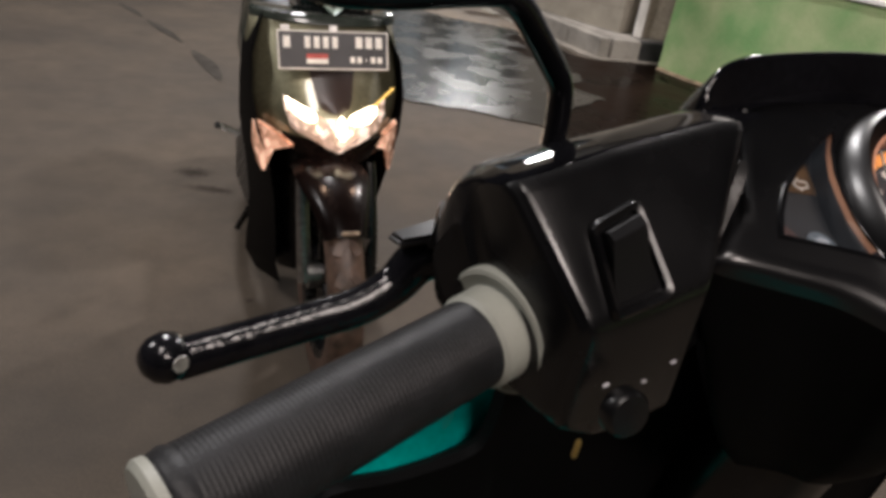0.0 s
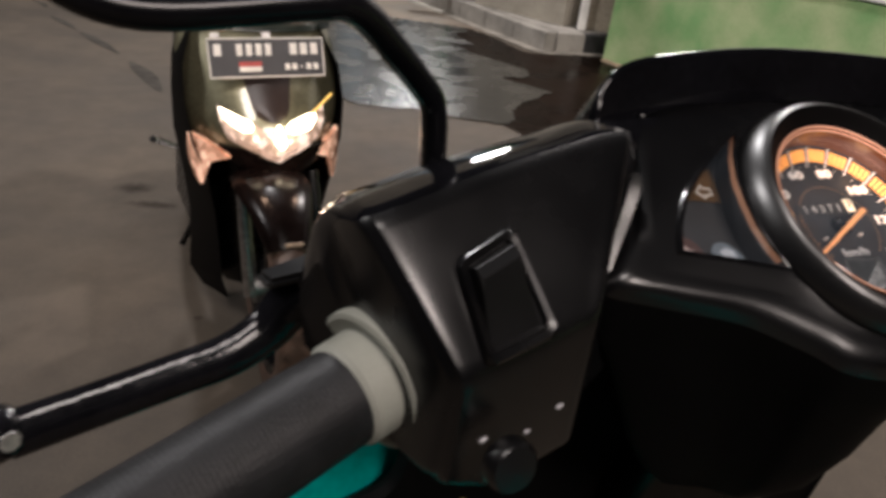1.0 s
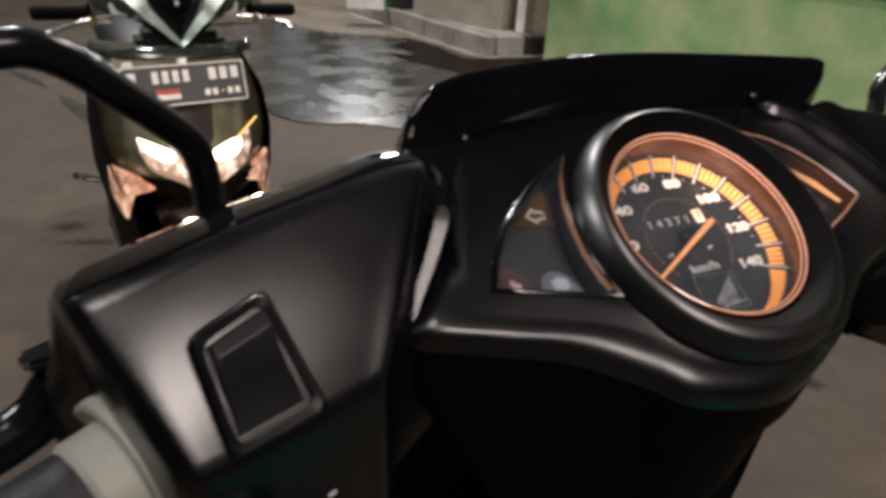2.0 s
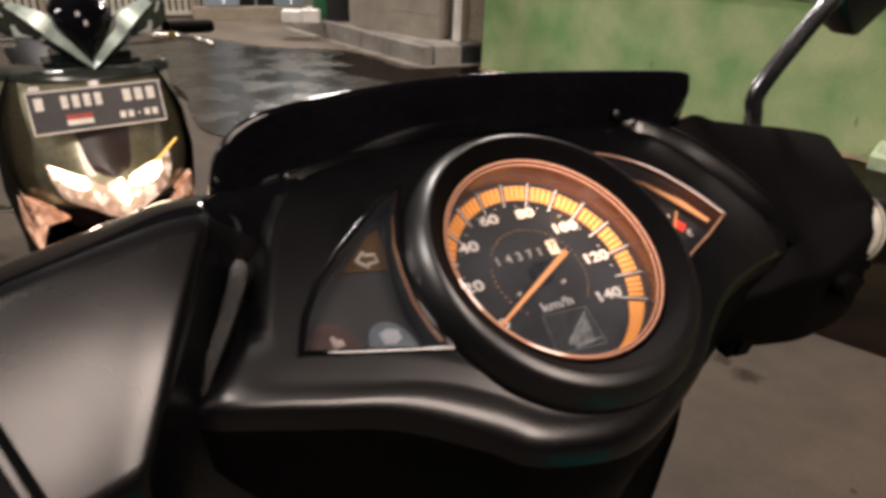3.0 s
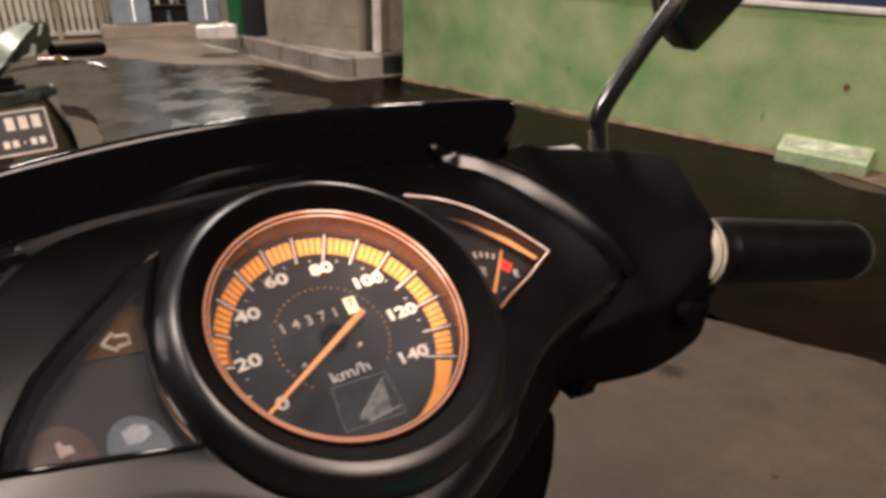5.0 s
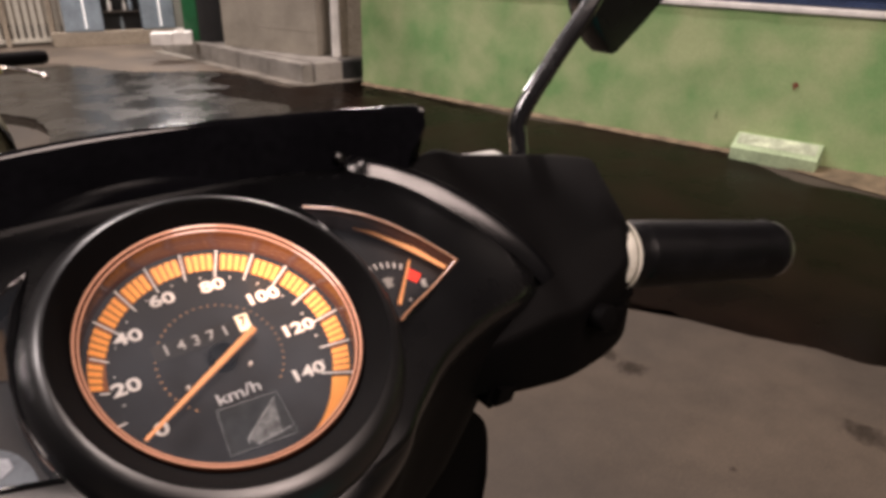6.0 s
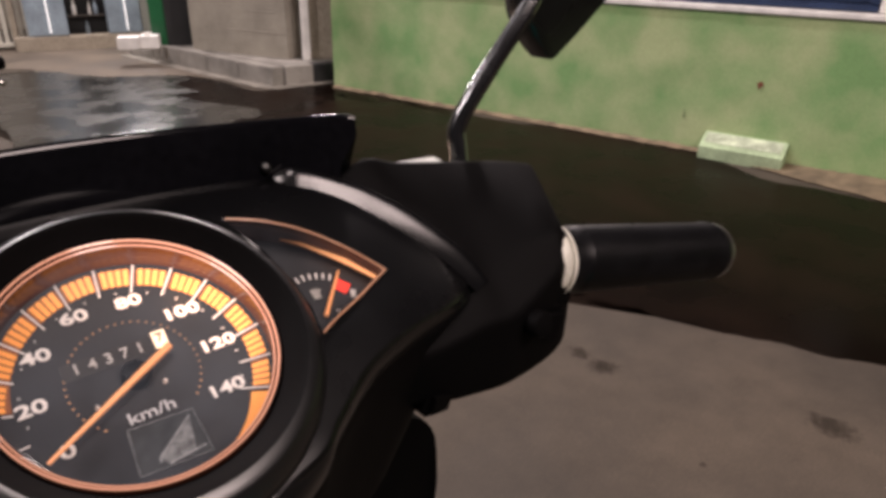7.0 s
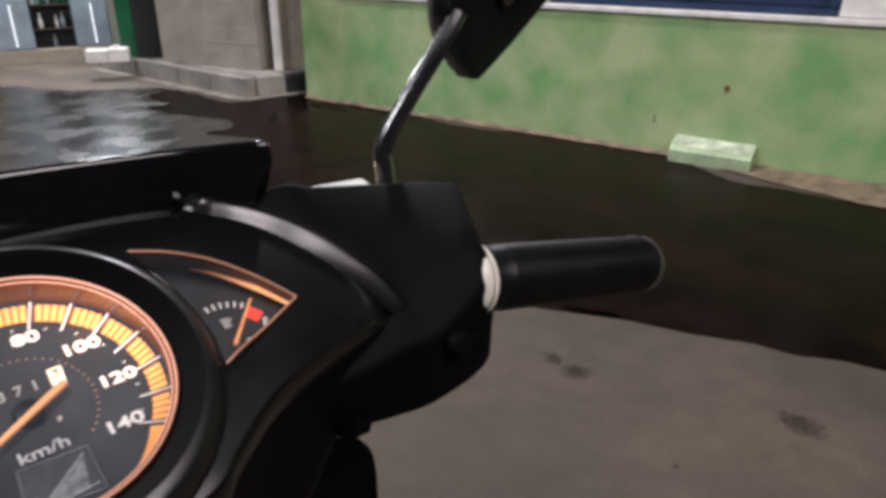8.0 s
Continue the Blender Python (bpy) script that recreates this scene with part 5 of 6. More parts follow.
def trim_facet():
    """The rolled rim of the instrument cover where it meets the left handlebar cover."""
    path = curve_through([q(-104, 3, 22.3), q(-106, -0.5, 18.2), q(-111, -5.6, 10.4), q(-116.6, -10.8, 2.9), q(-120.5, -14.6, -2.7), q(-122, -17.8, -7.3)], 5)
    n = Vector((-0.17, -0.80, 0.58))
    rings = []
    for i, p in enumerate(path):
        t = i / (len(path) - 1)
        d = (path[min(i + 1, len(path) - 1)] - path[max(i - 1, 0)]).normalized()
        up = (n - d * n.dot(d)).normalized()
        x = d.cross(up).normalized() / 1000
        if x.x > 0:
            x = -x
        w = (2.4 - 1.4 * t) * min(1, 0.35 + 5 * t)
        rings.append([p - x * (w + 1.2) - up * 0.007, p - x * (w + 0.5) - up * 0.0012, p - x * w, p, p + x * w, p + x * (w + 0.3) - up * 0.0006, p + x * (w + 0.9) - up * 0.0025, p + x * (w + 1.0) - up * 0.009])
    part("cover_rim", loft(rings, False, False), RIM, scooter, "rolled rim of the instrument cover, its sheen painted grey", angle=25)


# paler than the other black plastics: the rim's sheen is put into the colour
RIM = material("rim_sheen_plastic", (0.010, 0.010, 0.010), 0.22, vary=0.35, scale=90, bump=0.05, bump_scale=1800, spec=0.42)
trim_facet()


def dip_switch():
    outer = [(p.x, p.y) for p in rounded([(-10.5, -17.5), (15, -13.2), (8, 20), (-13, 12.6)], 4.0, 4)]
    inner = [(x * 0.78 + 0.4, y * 0.82) for x, y in outer]
    bm = bmesh.new()
    rings = [[face(x, y, w) for x, y in o] for o, w in ((outer, -4), (outer, 2.0), ([(x * .93, y * .94) for x, y in outer], 3.0), (inner, 2.4), (inner, -3.0))]
    sw = part("dip_switch", loft(rings, False, True, bm), BLACK, scooter, "black rocker switch in a raised frame", angle=50)
    # rocker: a short lit crown above, a long face pressed in below
    def row(k, w, shrink=1.0):
        l, r = Vector((-8.5, 9.6)).lerp(Vector((-7.5, -12.8)), k), Vector((5.5, 14.4)).lerp(Vector((10.4, -9.6)), k)
        m = (l + r) / 2
        return [face(*(m + (l - m) * shrink), w), face(*(m + (r - m) * shrink), w)]

    prof = [row(0.0, -3), row(0.0, 3.4), row(0.03, 4.6, 0.96), row(0.16, 6.0, 0.95), row(0.20, 5.9, 0.95), row(0.55, 2.4, 0.95), row(0.97, 0.2, 0.96), row(1.0, -0.6), row(1.0, -3)]
    bm = loft([[a, b] for a, b in prof], False, False)
    for k in (0, 1):
        bm.faces.new([bm.verts.new(p[k]) for p in prof])
    bmesh.ops.remove_doubles(bm, verts=bm.verts, dist=1e-6)
    part("rocker", bm, SATIN, sw, "smooth black rocker, pressed in below", angle=30)
    # small tabs and screw heads below
    # pale blocks: the glint on the switch marks is put into their colour
    tick = material("mark_glint", (0.33, 0.32, 0.34), 0.5, vary=0.2, scale=200)
    for u, f, z, w in ((-182, -58, -25, 2.6), (-169, -58, -25, 1.9), (-158, -55, -21, 2.6)):
        part("switch_mark", block((w / 1000, 0.0010, 0.0009), (0, 0, 0), 0.0004, Matrix.Translation(q(u, f, z)) @ pose(0, 0, 0, 30, -18, 8)), tick, sw, "pale mark with its glint put in")
    part("horn_button", lathe([(0, 0.008), (0.004, 0.008), (0.0055, 0.0068), (0.006, 0.001)], q(-172, -55, -38), (0.1, -0.95, 0.25), 24), SATIN, sw, "round black button")
    part("terminal", block((0.0019, 0.0022, 0.0066), (0, 0, 0), 0.0007, Matrix.Translation(q(-185, -57, -51)) @ pose(0, 0, 0, -20, 22, 0)), BRASS, sw, "brass-coloured terminal")


dip_switch()


def start_switch():
    ss = part("starter_switch", block((0.026, 0.014, 0.020), (0, 0, 0), 0.003, Matrix.Translation(q(158, -20, -38)) @ pose(0, 0, 0, 10, 8, -8)), MATT, scooter, "black starter switch housing")
    part("button", lathe([(0, 0.006), (0.006, 0.006), (0.0075, 0.005), (0.008, 0.001)], q(150, -26, -32), (-0.1, -0.95, 0.2), 20), MATT, ss)
    part("slider", block((0.010, 0.008, 0.006), (0, 0, 0), 0.0015, Matrix.Translation(q(172, -22, -29)) @ pose(0, 0, 0, 0, 10, -8)), MATT, ss)
    for u, f, z in ((120, -14, -54), (140, -10, -54), (104, -14, -56)):
        part("cable_clip", block((0.016, 0.012, 0.014), (0, 0, 0), 0.003, Matrix.Translation(q(u, f, z)) @ pose(0, 0, 0, 8, 12, 5)), MATT, ss)


start_switch()


def mirror(side):
    if side > 0:
        path = [q(180, 52, 6), q(180, 55, 20), q(182, 57, 33), q(198, 54, 57), q(217, 50, 82), q(226, 50, 94)]
        outline = [(219, 94), (221, 80), (236, 58.5), (262, 74), (292, 94), (330, 122), (322, 150), (250, 146), (224, 118)]
        f0, back, lean = 52, 24, 0.08
    else:
        path = [q(-168, 31, 4), q(-169, 30, 20), q(-170.5, 28.5, 34), q(-173, 27, 41.5), q(-179, 23.5, 48.5), q(-192, 16, 61.5), q(-199, 12, 68), q(-206, 8.5, 72), q(-215, 6, 72.5), q(-256, 0, 70), q(-276, -1, 78), q(-290, -2, 92)]
        outline = [(-268, 86), (-292, 80), (-372, 84), (-388, 112), (-372, 142), (-284, 144), (-264, 116)]
        f0, back, lean = -4, 22, 0.08
    r = 0.0047 if side > 0 else 0.0046
    mi = part("mirror", tube(path, r, 24, 6), STEM if side > 0 else DULL_STEM, scooter, "black rear-view mirror on a bent stem")
    part("stem_nut", lathe([(0, 0.0085), (0.008, 0.0085), (0.010, 0.0065), (0.012, 0.006)], path[0] - Vector((0, 0, 0.004)), path[1] - path[0], 6 if side > 0 else 24), BLACK, mi)
    mid = Vector((sum(p[0] for p in outline) / len(outline), sum(p[1] for p in outline) / len(outline)))
    ring = rounded(outline, 5.0, 3)
    rings = [[q(mid.x + (p.x - mid.x) * k, f0 + w + lean * (p.y - mid.y), mid.y + (p.y - mid.y) * k) for p in ring] for k, w in ((0.95, -2.5), (0.99, -2.5), (1.0, -0.5), (1.0, back * 0.4), (0.92, back * 0.75), (0.7, back))]
    part("housing", loft(rings, True), BLACK, mi, "black plastic shell")
    gl = material("mirror_silver_%d" % (side + 1), (0.75, 0.76, 0.76), 0.03, metal=1.0)
    part("mirror_glass", slab([q(mid.x + 9 * side + (p.x - mid.x) * 0.52, f0 - 3.2 + lean * (p.y - mid.y), mid.y + 14 + (p.y - mid.y) * 0.5) for p in ring], (0, -1, 0), 0.0006, 0), gl, mi, "silvered glass")


mirror(1)
mirror(-1)


def master_cylinder():
    part("brake_reservoir", block((0.046, 0.030, 0.020), (0, 0, 0), 0.005, Matrix.Translation(q(150, 54, 7)) @ pose(0, 0, 0, 4, 2, -6)), GREY_PLASTIC, scooter, "grey brake fluid reservoir behind the cover")


master_cylinder()


def scooter_body():
    """Leg shield, fairing, column, seat and wheels below the bars; the bars are steered a little to the right of it."""
    turn = Matrix.Translation(q(0, 30, 0)) @ pose(0, 0, 0, 0, 0, 15) @ Matrix.Translation(-q(0, 30, 0))

    def b(u, f, z):
        return turn @ q(u, f, z)

    part("steering_column", tube([b(0, 10, -90), b(0, 40, -220), b(0, 70, -380)], [0.034, 0.040, 0.045], 20, 4), BLACK, scooter)
    # inner leg shield, black, its top edge cut round the column
    edge = [(-256, -190), (-243, -169), (-213, -166), (-185, -159), (-167, -149), (-161, -124), (-158, -100), (-132, -88), (-60, -80), (60, -82), (108, -98), (128, -111), (144, -121), (154, -138), (156, -172)]
    top = curve_through([(u, z, 0) for u, z in edge], 3)
    rings = []
    for k in (0.0, 0.03, 0.3, 0.65, 1.0):
        r = []
        for p in top:
            z = p.y + (-720 - p.y) * k
            u = p.x + (30 - p.x) * 0.18 * k
            r.append(q(u, 40 + 40 * k, z))
        rings.append(r + [v + Vector((0, 0.012, 0.0 if k else -0.003)) for v in reversed(r)])
    h = len(rings[0]) // 2
    mid = [(a + c) / 2 + Vector((0, 0, 0.002)) for a, c in zip(rings[0][:h], reversed(rings[0][h:]))]
    rings.insert(0, mid + list(reversed(mid)))                      # rounded top edge
    part("leg_shield", loft(rings, False), MATT, scooter, "black inner leg shield")
    # teal shoulder of the fairing, seen past the inner shield
    rows = []
    for k in range(9):
        row = []
        for i in range(15):
            u = -268 + i * 11
            top = -162 + 0.665 * max(0, u + 262) * (1 if u < -183 else 0.93)
            z = top + (-235 - top) * k / 8
            row.append(q(u, 64 + 10 * ((u + 190) / 75) ** 2 + 0.35 * (z + 140), z))
        rows.append(row)
    part("fairing_shoulder", loft([r + [v + Vector((0, 0.006, -0.001)) for v in reversed(r)] for r in rows], True), TEAL, scooter, "glossy teal shoulder panel")
    # outer fairing in teal
    rows = []
    for z, w, f in ((-132, 110, 96), (-140, 150, 84), (-158, 176, 76), (-210, 186, 78), (-330, 184, 110), (-480, 160, 130), (-700, 110, 110)):
        r = [q(-52 + w * math.sin(t), f + 110 * math.cos(t), z - 40 * abs(math.sin(t)) ** 2 * (1 if z > -200 else 0.3)) for t in [(-0.5 + k / 20) * math.pi for k in range(21)]]
        rows.append(r + [p + Vector((0.0, -0.008, -0.002)) for p in reversed(r)])
    part("front_fairing", loft(rows, True), TEAL, scooter, "glossy teal front fairing")
    part("front_fender", lathe([(-0.05, 0.30), (-0.05, 0.31), (0.0, 0.325), (0.05, 0.31), (0.05, 0.30)], b(0, 260, 0) * 1.0 - Vector((0, 0, b(0, 0, 0).z - 0.29)), turn.to_3x3() @ Vector((1, 0, 0)), 40, False), TEAL, scooter)
    for y, nm in ((260, "front_wheel"), (-1000, "rear_wheel")):
        c = b(0, y, 0)
        c.z = 0.285
        ax = turn.to_3x3() @ Vector((1, 0, 0))
        wh = part(nm, lathe([(-0.038, 0.200), (-0.044, 0.245), (-0.034, 0.275), (0, 0.285), (0.034, 0.275), (0.044, 0.245), (0.038, 0.200)], c, ax, 44, False), RUBBER, scooter, "black tyre")
        part("rim", lathe([(-0.03, 0.03), (-0.02, 0.18), (-0.034, 0.204), (0.034, 0.204), (0.02, 0.18), (0.03, 0.03)], c, ax, 40, True), STEEL, wh)
    rows = [[b(w * math.cos(t), y, zc + h * math.sin(t)) for t in [2 * math.pi * k / 20 for k in range(20)]] for y, w, zc, h in
            ((-1180, 30, -330, 40), (-1080, 110, -330, 90), (-800, 150, -370, 110), (-520, 140, -390, 120), (-430, 90, -420, 100))]
    part("rear_body", loft(rows, True), TEAL, scooter, "teal rear body")
    rows = [[b(w * math.cos(t), y, -265 + h * math.sin(t)) for t in [2 * math.pi * k / 20 for k in range(20)]] for y, w, h in ((-1160, 70, 25), (-1000, 120, 45), (-700, 125, 40), (-480, 90, 30), (-430, 40, 16))]
    part("seat", loft(rows, True), RUBBER, scooter, "long black seat")
    part("floor_board", slab([b(-160, 10, -800), b(160, 10, -800), b(150, -420, -800), b(-150, -420, -800)], (0, 0, -1), 0.05, 0.01), BLACK, scooter)


scooter_body()


# ---- the parked scooter facing the camera, head lamps lit ----
other = empty("parked_scooter", Matrix.Translation((-0.235, 1.50, 0)) @ pose(0, 0, 0, 0, 0, 23.4), "dark grey-green scooter with lit head lamps, parked facing the handlebar", "scooter")
GUN = material("dark_green_grey_paint", (0.030, 0.036, 0.030), 0.22, coat=0.5, vary=0.15, scale=10)
APRON = material("metallic_green_grey", (0.19, 0.18, 0.115), 0.36, metal=0.65, coat=0.8, vary=0.12, scale=9)
SILVER = material("silver_green_paint", (0.42, 0.52, 0.47), 0.36, metal=0.35, coat=0.5, vary=0.12, scale=12)
BROWN = material("dark_brown_plastic", (0.020, 0.012, 0.010), 0.35, vary=0.2, scale=20)
FENDER = material("glossy_brown_black_plastic", (0.004, 0.0024, 0.0021), 0.22, vary=0.3, scale=16, rough_vary=0.06, spec=0.10)
# head lamp spill on the black tyre is put into this reddish brown
TYRE = material("lamplit_tyre_rubber", (0.075, 0.045, 0.032), 0.5, vary=0.4, scale=30, bump=0.2, bump_scale=300)
HEAD = material("head_lamp_bulb", (1, 1, 1), 0.3, emit=(1.0, 0.80, 0.52), emit_strength=9.0)
# emission paints the bulbs' light onto housing, cup and V, which are no lamps
HEAD_DIM = faceted("reflector_glow", (0.34, 0.27, 0.23), (1.0, 0.55, 0.38), (1.0, 0.78, 0.62), 0.06, 1.1, 55)
AMBER = faceted("amber_signal_lens", (0.75, 0.42, 0.28), (1.0, 0.32, 0.14), (1.0, 0.62, 0.42), 0.08, 0.9, 62)


def v3(x, y, z):
    return Vector((x, y, z))


def parked_front():
    rows = []
    for z, w, y0, sweep in ((0.846, 0.180, 0.262, 0.075), (0.800, 0.190, 0.216, 0.10), (0.740, 0.197, 0.168, 0.13), (0.680, 0.193, 0.112, 0.15), (0.640, 0.184, 0.087, 0.16), (0.612, 0.172, 0.082, 0.16)):
        r = [v3(-0.008 + w * s, y0 + sweep * abs(s) ** 2.6, z) for s in [k / 14 for k in range(-14, 15)]]
        rows.append(r + [p + Vector((0, 0.03, 0)) for p in reversed(r)])
    ap = part("front_apron", loft(rows, True), APRON, other, "dark green-grey painted apron")
    rows = []
    for z, w, y0, sweep in ((0.869, 0.168, 0.300, 0.06), (0.868, 0.178, 0.276, 0.07), (0.862, 0.183, 0.264, 0.075), (0.848, 0.183, 0.257, 0.078)):
        r = [v3(-0.004 + w * s, y0 + sweep * abs(s) ** 2.6, z) for s in [k / 14 for k in range(-14, 15)]]
        rows.append(r + [p + Vector((0, 0.05, 0)) for p in reversed(r)])
    part("apron_top", loft(rows, True), GUN, ap, "black upper edge of the apron")
    # dark centre panel
    rows = []
    for z, w, y in ((0.80, 0.062, 0.214), (0.775, 0.058, 0.194), (0.735, 0.050, 0.160), (0.700, 0.042, 0.124), (0.684, 0.034, 0.110), (0.675, 0.018, 0.104)):
        r = [v3(-0.008 + w * s, y + 0.010 * s * s - 0.003, z) for s in (-1, -0.6, -0.2, 0.2, 0.6, 1)]
        rows.append(r + [p + Vector((0, 0.02, 0)) for p in reversed(r)])
    part("centre_panel", loft(rows, True), BROWN, ap, "dark brown centre panel")
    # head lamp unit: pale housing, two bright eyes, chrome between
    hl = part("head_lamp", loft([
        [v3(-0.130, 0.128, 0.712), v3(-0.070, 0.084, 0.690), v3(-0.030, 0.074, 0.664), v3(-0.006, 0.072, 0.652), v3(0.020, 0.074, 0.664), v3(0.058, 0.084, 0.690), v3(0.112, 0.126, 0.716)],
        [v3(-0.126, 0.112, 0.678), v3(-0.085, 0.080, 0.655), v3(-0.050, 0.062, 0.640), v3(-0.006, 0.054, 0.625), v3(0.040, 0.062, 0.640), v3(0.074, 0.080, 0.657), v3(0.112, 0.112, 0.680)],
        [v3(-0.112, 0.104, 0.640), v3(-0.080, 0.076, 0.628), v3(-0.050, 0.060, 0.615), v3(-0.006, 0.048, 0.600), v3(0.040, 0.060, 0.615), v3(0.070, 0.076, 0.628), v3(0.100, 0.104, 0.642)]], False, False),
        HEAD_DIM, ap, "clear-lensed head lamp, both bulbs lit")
    eyes = ([(-0.128, 0.108, 0.720), (-0.092, 0.080, 0.702), (-0.064, 0.064, 0.690), (-0.060, 0.058, 0.668), (-0.073, 0.062, 0.660), (-0.094, 0.076, 0.668), (-0.117, 0.098, 0.690)],
            [(0.020, 0.060, 0.686), (0.056, 0.070, 0.702), (0.085, 0.090, 0.710), (0.087, 0.088, 0.682), (0.068, 0.070, 0.661), (0.034, 0.058, 0.655), (0.012, 0.056, 0.666)])
    for e in eyes:
        mid = sum(p[2] for p in e) / len(e) + 0.002
        part("bulb", slab([v3(x, y, mid + 0.78 * (z - mid)) for x, y, z in e], (0, 1, 0), 0.010, 0.003), HEAD, hl, "bright white bulb")
    part("projector", lathe([(0, 0.014), (0.006, 0.018), (0.010, 0.017), (0.012, 0.012)], v3(-0.036, 0.062, 0.640), (0, -1, 0.1), 8), HEAD_DIM, hl, "faceted reflector cup")
    # the post takes the bulb's emission to paint its bright reflection
    part("lamp_post", slab([v3(-0.012, 0.046, 0.640), v3(-0.008, 0.050, 0.682), v3(0.000, 0.050, 0.684), v3(0.004, 0.048, 0.668), v3(0.012, 0.046, 0.640), v3(0.000, 0.042, 0.628)], (0, 1, 0), 0.012, 0.002), HEAD, hl, "bright reflector post")
    vee = [(-0.060, 0.060, 0.634), (-0.036, 0.050, 0.620), (-0.006, 0.042, 0.612), (0.020, 0.050, 0.622), (0.042, 0.060, 0.638), (0.044, 0.062, 0.630), (0.022, 0.050, 0.611), (-0.006, 0.042, 0.598), (-0.038, 0.050, 0.608), (-0.064, 0.060, 0.626)]
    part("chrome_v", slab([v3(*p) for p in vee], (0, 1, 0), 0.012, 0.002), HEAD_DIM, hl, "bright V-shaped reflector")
    part("drl_strip", tube([v3(0.066, 0.078, 0.694), v3(0.132, 0.124, 0.736)], 0.0028, 8, 3), material("yellow_strip", (0.9, 0.6, 0.15), 0.3, emit=(1.0, 0.60, 0.14), emit_strength=0.8), hl, "thin yellow strip")
    for s in (-1, 1):
        # turn signals
        sg = [v3(-0.012 + s * x, y, z) for x, y, z in ((0.180, 0.186, 0.634), (0.146, 0.128, 0.630), (0.092, 0.086, 0.600), (0.112, 0.100, 0.590), (0.142, 0.122, 0.582), (0.150, 0.136, 0.540), (0.158, 0.150, 0.508), (0.170, 0.168, 0.520), (0.182, 0.186, 0.570))]
        part("turn_signal", slab(sg, (0, 1, 0), 0.03, 0.004), AMBER, other, "pale amber turn signal lens")
        side = [[v3(-0.008 + s * x, y, z) for x, y, z in ring] for ring in (
            [(0.150, 0.30, 0.86), (0.182, 0.22, 0.78), (0.186, 0.18, 0.70), (0.174, 0.15, 0.62), (0.148, 0.14, 0.52), (0.134, 0.17, 0.42), (0.126, 0.21, 0.30), (0.120, 0.25, 0.19), (0.100, 0.30, 0.09)],
            [(0.158, 0.36, 0.86), (0.198, 0.34, 0.78), (0.206, 0.33, 0.70), (0.208, 0.33, 0.60), (0.192, 0.34, 0.48), (0.182, 0.36, 0.36), (0.186, 0.38, 0.25), (0.192, 0.40, 0.16), (0.160, 0.42, 0.08)],
            [(0.150, 0.40, 0.85), (0.190, 0.40, 0.78), (0.196, 0.40, 0.70), (0.196, 0.40, 0.60), (0.180, 0.42, 0.46), (0.170, 0.44, 0.34), (0.176, 0.47, 0.24), (0.182, 0.50, 0.15), (0.150, 0.50, 0.07)])]
        part("side_fairing", loft(side, False, False), MATT, other, "dark side fairing", angle=60)
    # beak under the lamps
    rows = []
    for z, w, y in ((0.618, 0.125, 0.062), (0.600, 0.118, 0.054), (0.575, 0.098, 0.048), (0.545, 0.072, 0.052), (0.520, 0.045, 0.062), (0.503, 0.012, 0.075)):
        r = [v3(-0.004 + w * s, y + 0.06 * s * s, z) for s in [k / 5 for k in range(-5, 6)]]
        rows.append(r + [p + Vector((0, 0.05, 0)) for p in reversed(r)])
    part("beak", loft(rows, True), FENDER, other, "black lower beak")
    # number plate with its writing as bars
    pm = Matrix.Translation((-0.007, 0.172, 0.808)) @ pose(0, 0, 0, 72, -1.6, 0)
    pl = part("number_plate", block((0.262, 0.088, 0.002), (0, 0, 0), 0.0008, pm), material("plate_black", (0.022, 0.022, 0.026), 0.4, vary=0.2, scale=30), other, "black number plate with pale bars")
    white = material("plate_white", (0.86, 0.84, 0.80), 0.45, vary=0.1, scale=40)
    bars = [(-0.110, 0.018, 0.016, 0.026)] + [(-0.062 + 0.0215 * k, 0.018, 0.013, 0.026) for k in range(4)] + [(0.060 + 0.024 * k, 0.019, 0.016, 0.026) for k in range(3)] + [(0.044 + 0.0165 * k, -0.021, 0.011 if k != 2 else 0.004, 0.014 if k != 2 else 0.004) for k in range(5)]
    for x, y, w, h in bars:
        part("writing_bar", block((w, h, 0.0012), (x, y, 0.0018), 0.0004, pm), white, pl)
    part("flag_red", block((0.050, 0.011, 0.0012), (-0.040, -0.014, 0.0018), 0.0003, pm), material("flag_red", (0.45, 0.06, 0.05), 0.5, vary=0.1, scale=40), pl)
    part("flag_white", block((0.050, 0.011, 0.0012), (-0.040, -0.025, 0.0018), 0.0003, pm), white, pl)
    for sx, sy, lx, ly in ((0, 0.0425, 0.262, 0.003), (0, -0.0425, 0.262, 0.003), (0.1295, 0, 0.003, 0.082), (-0.1295, 0, 0.003, 0.082)):
        part("plate_border", block((lx, ly, 0.0025), (sx, sy, 0.001), 0.0006, pm), white, pl)
    for x in (-0.112, 0.0, ):
        part("plate_bracket", block((0.020, 0.012, 0.005), (x, 0.050, -0.002), 0.002, pm), STEEL, pl, "small metal bracket")


parked_front()


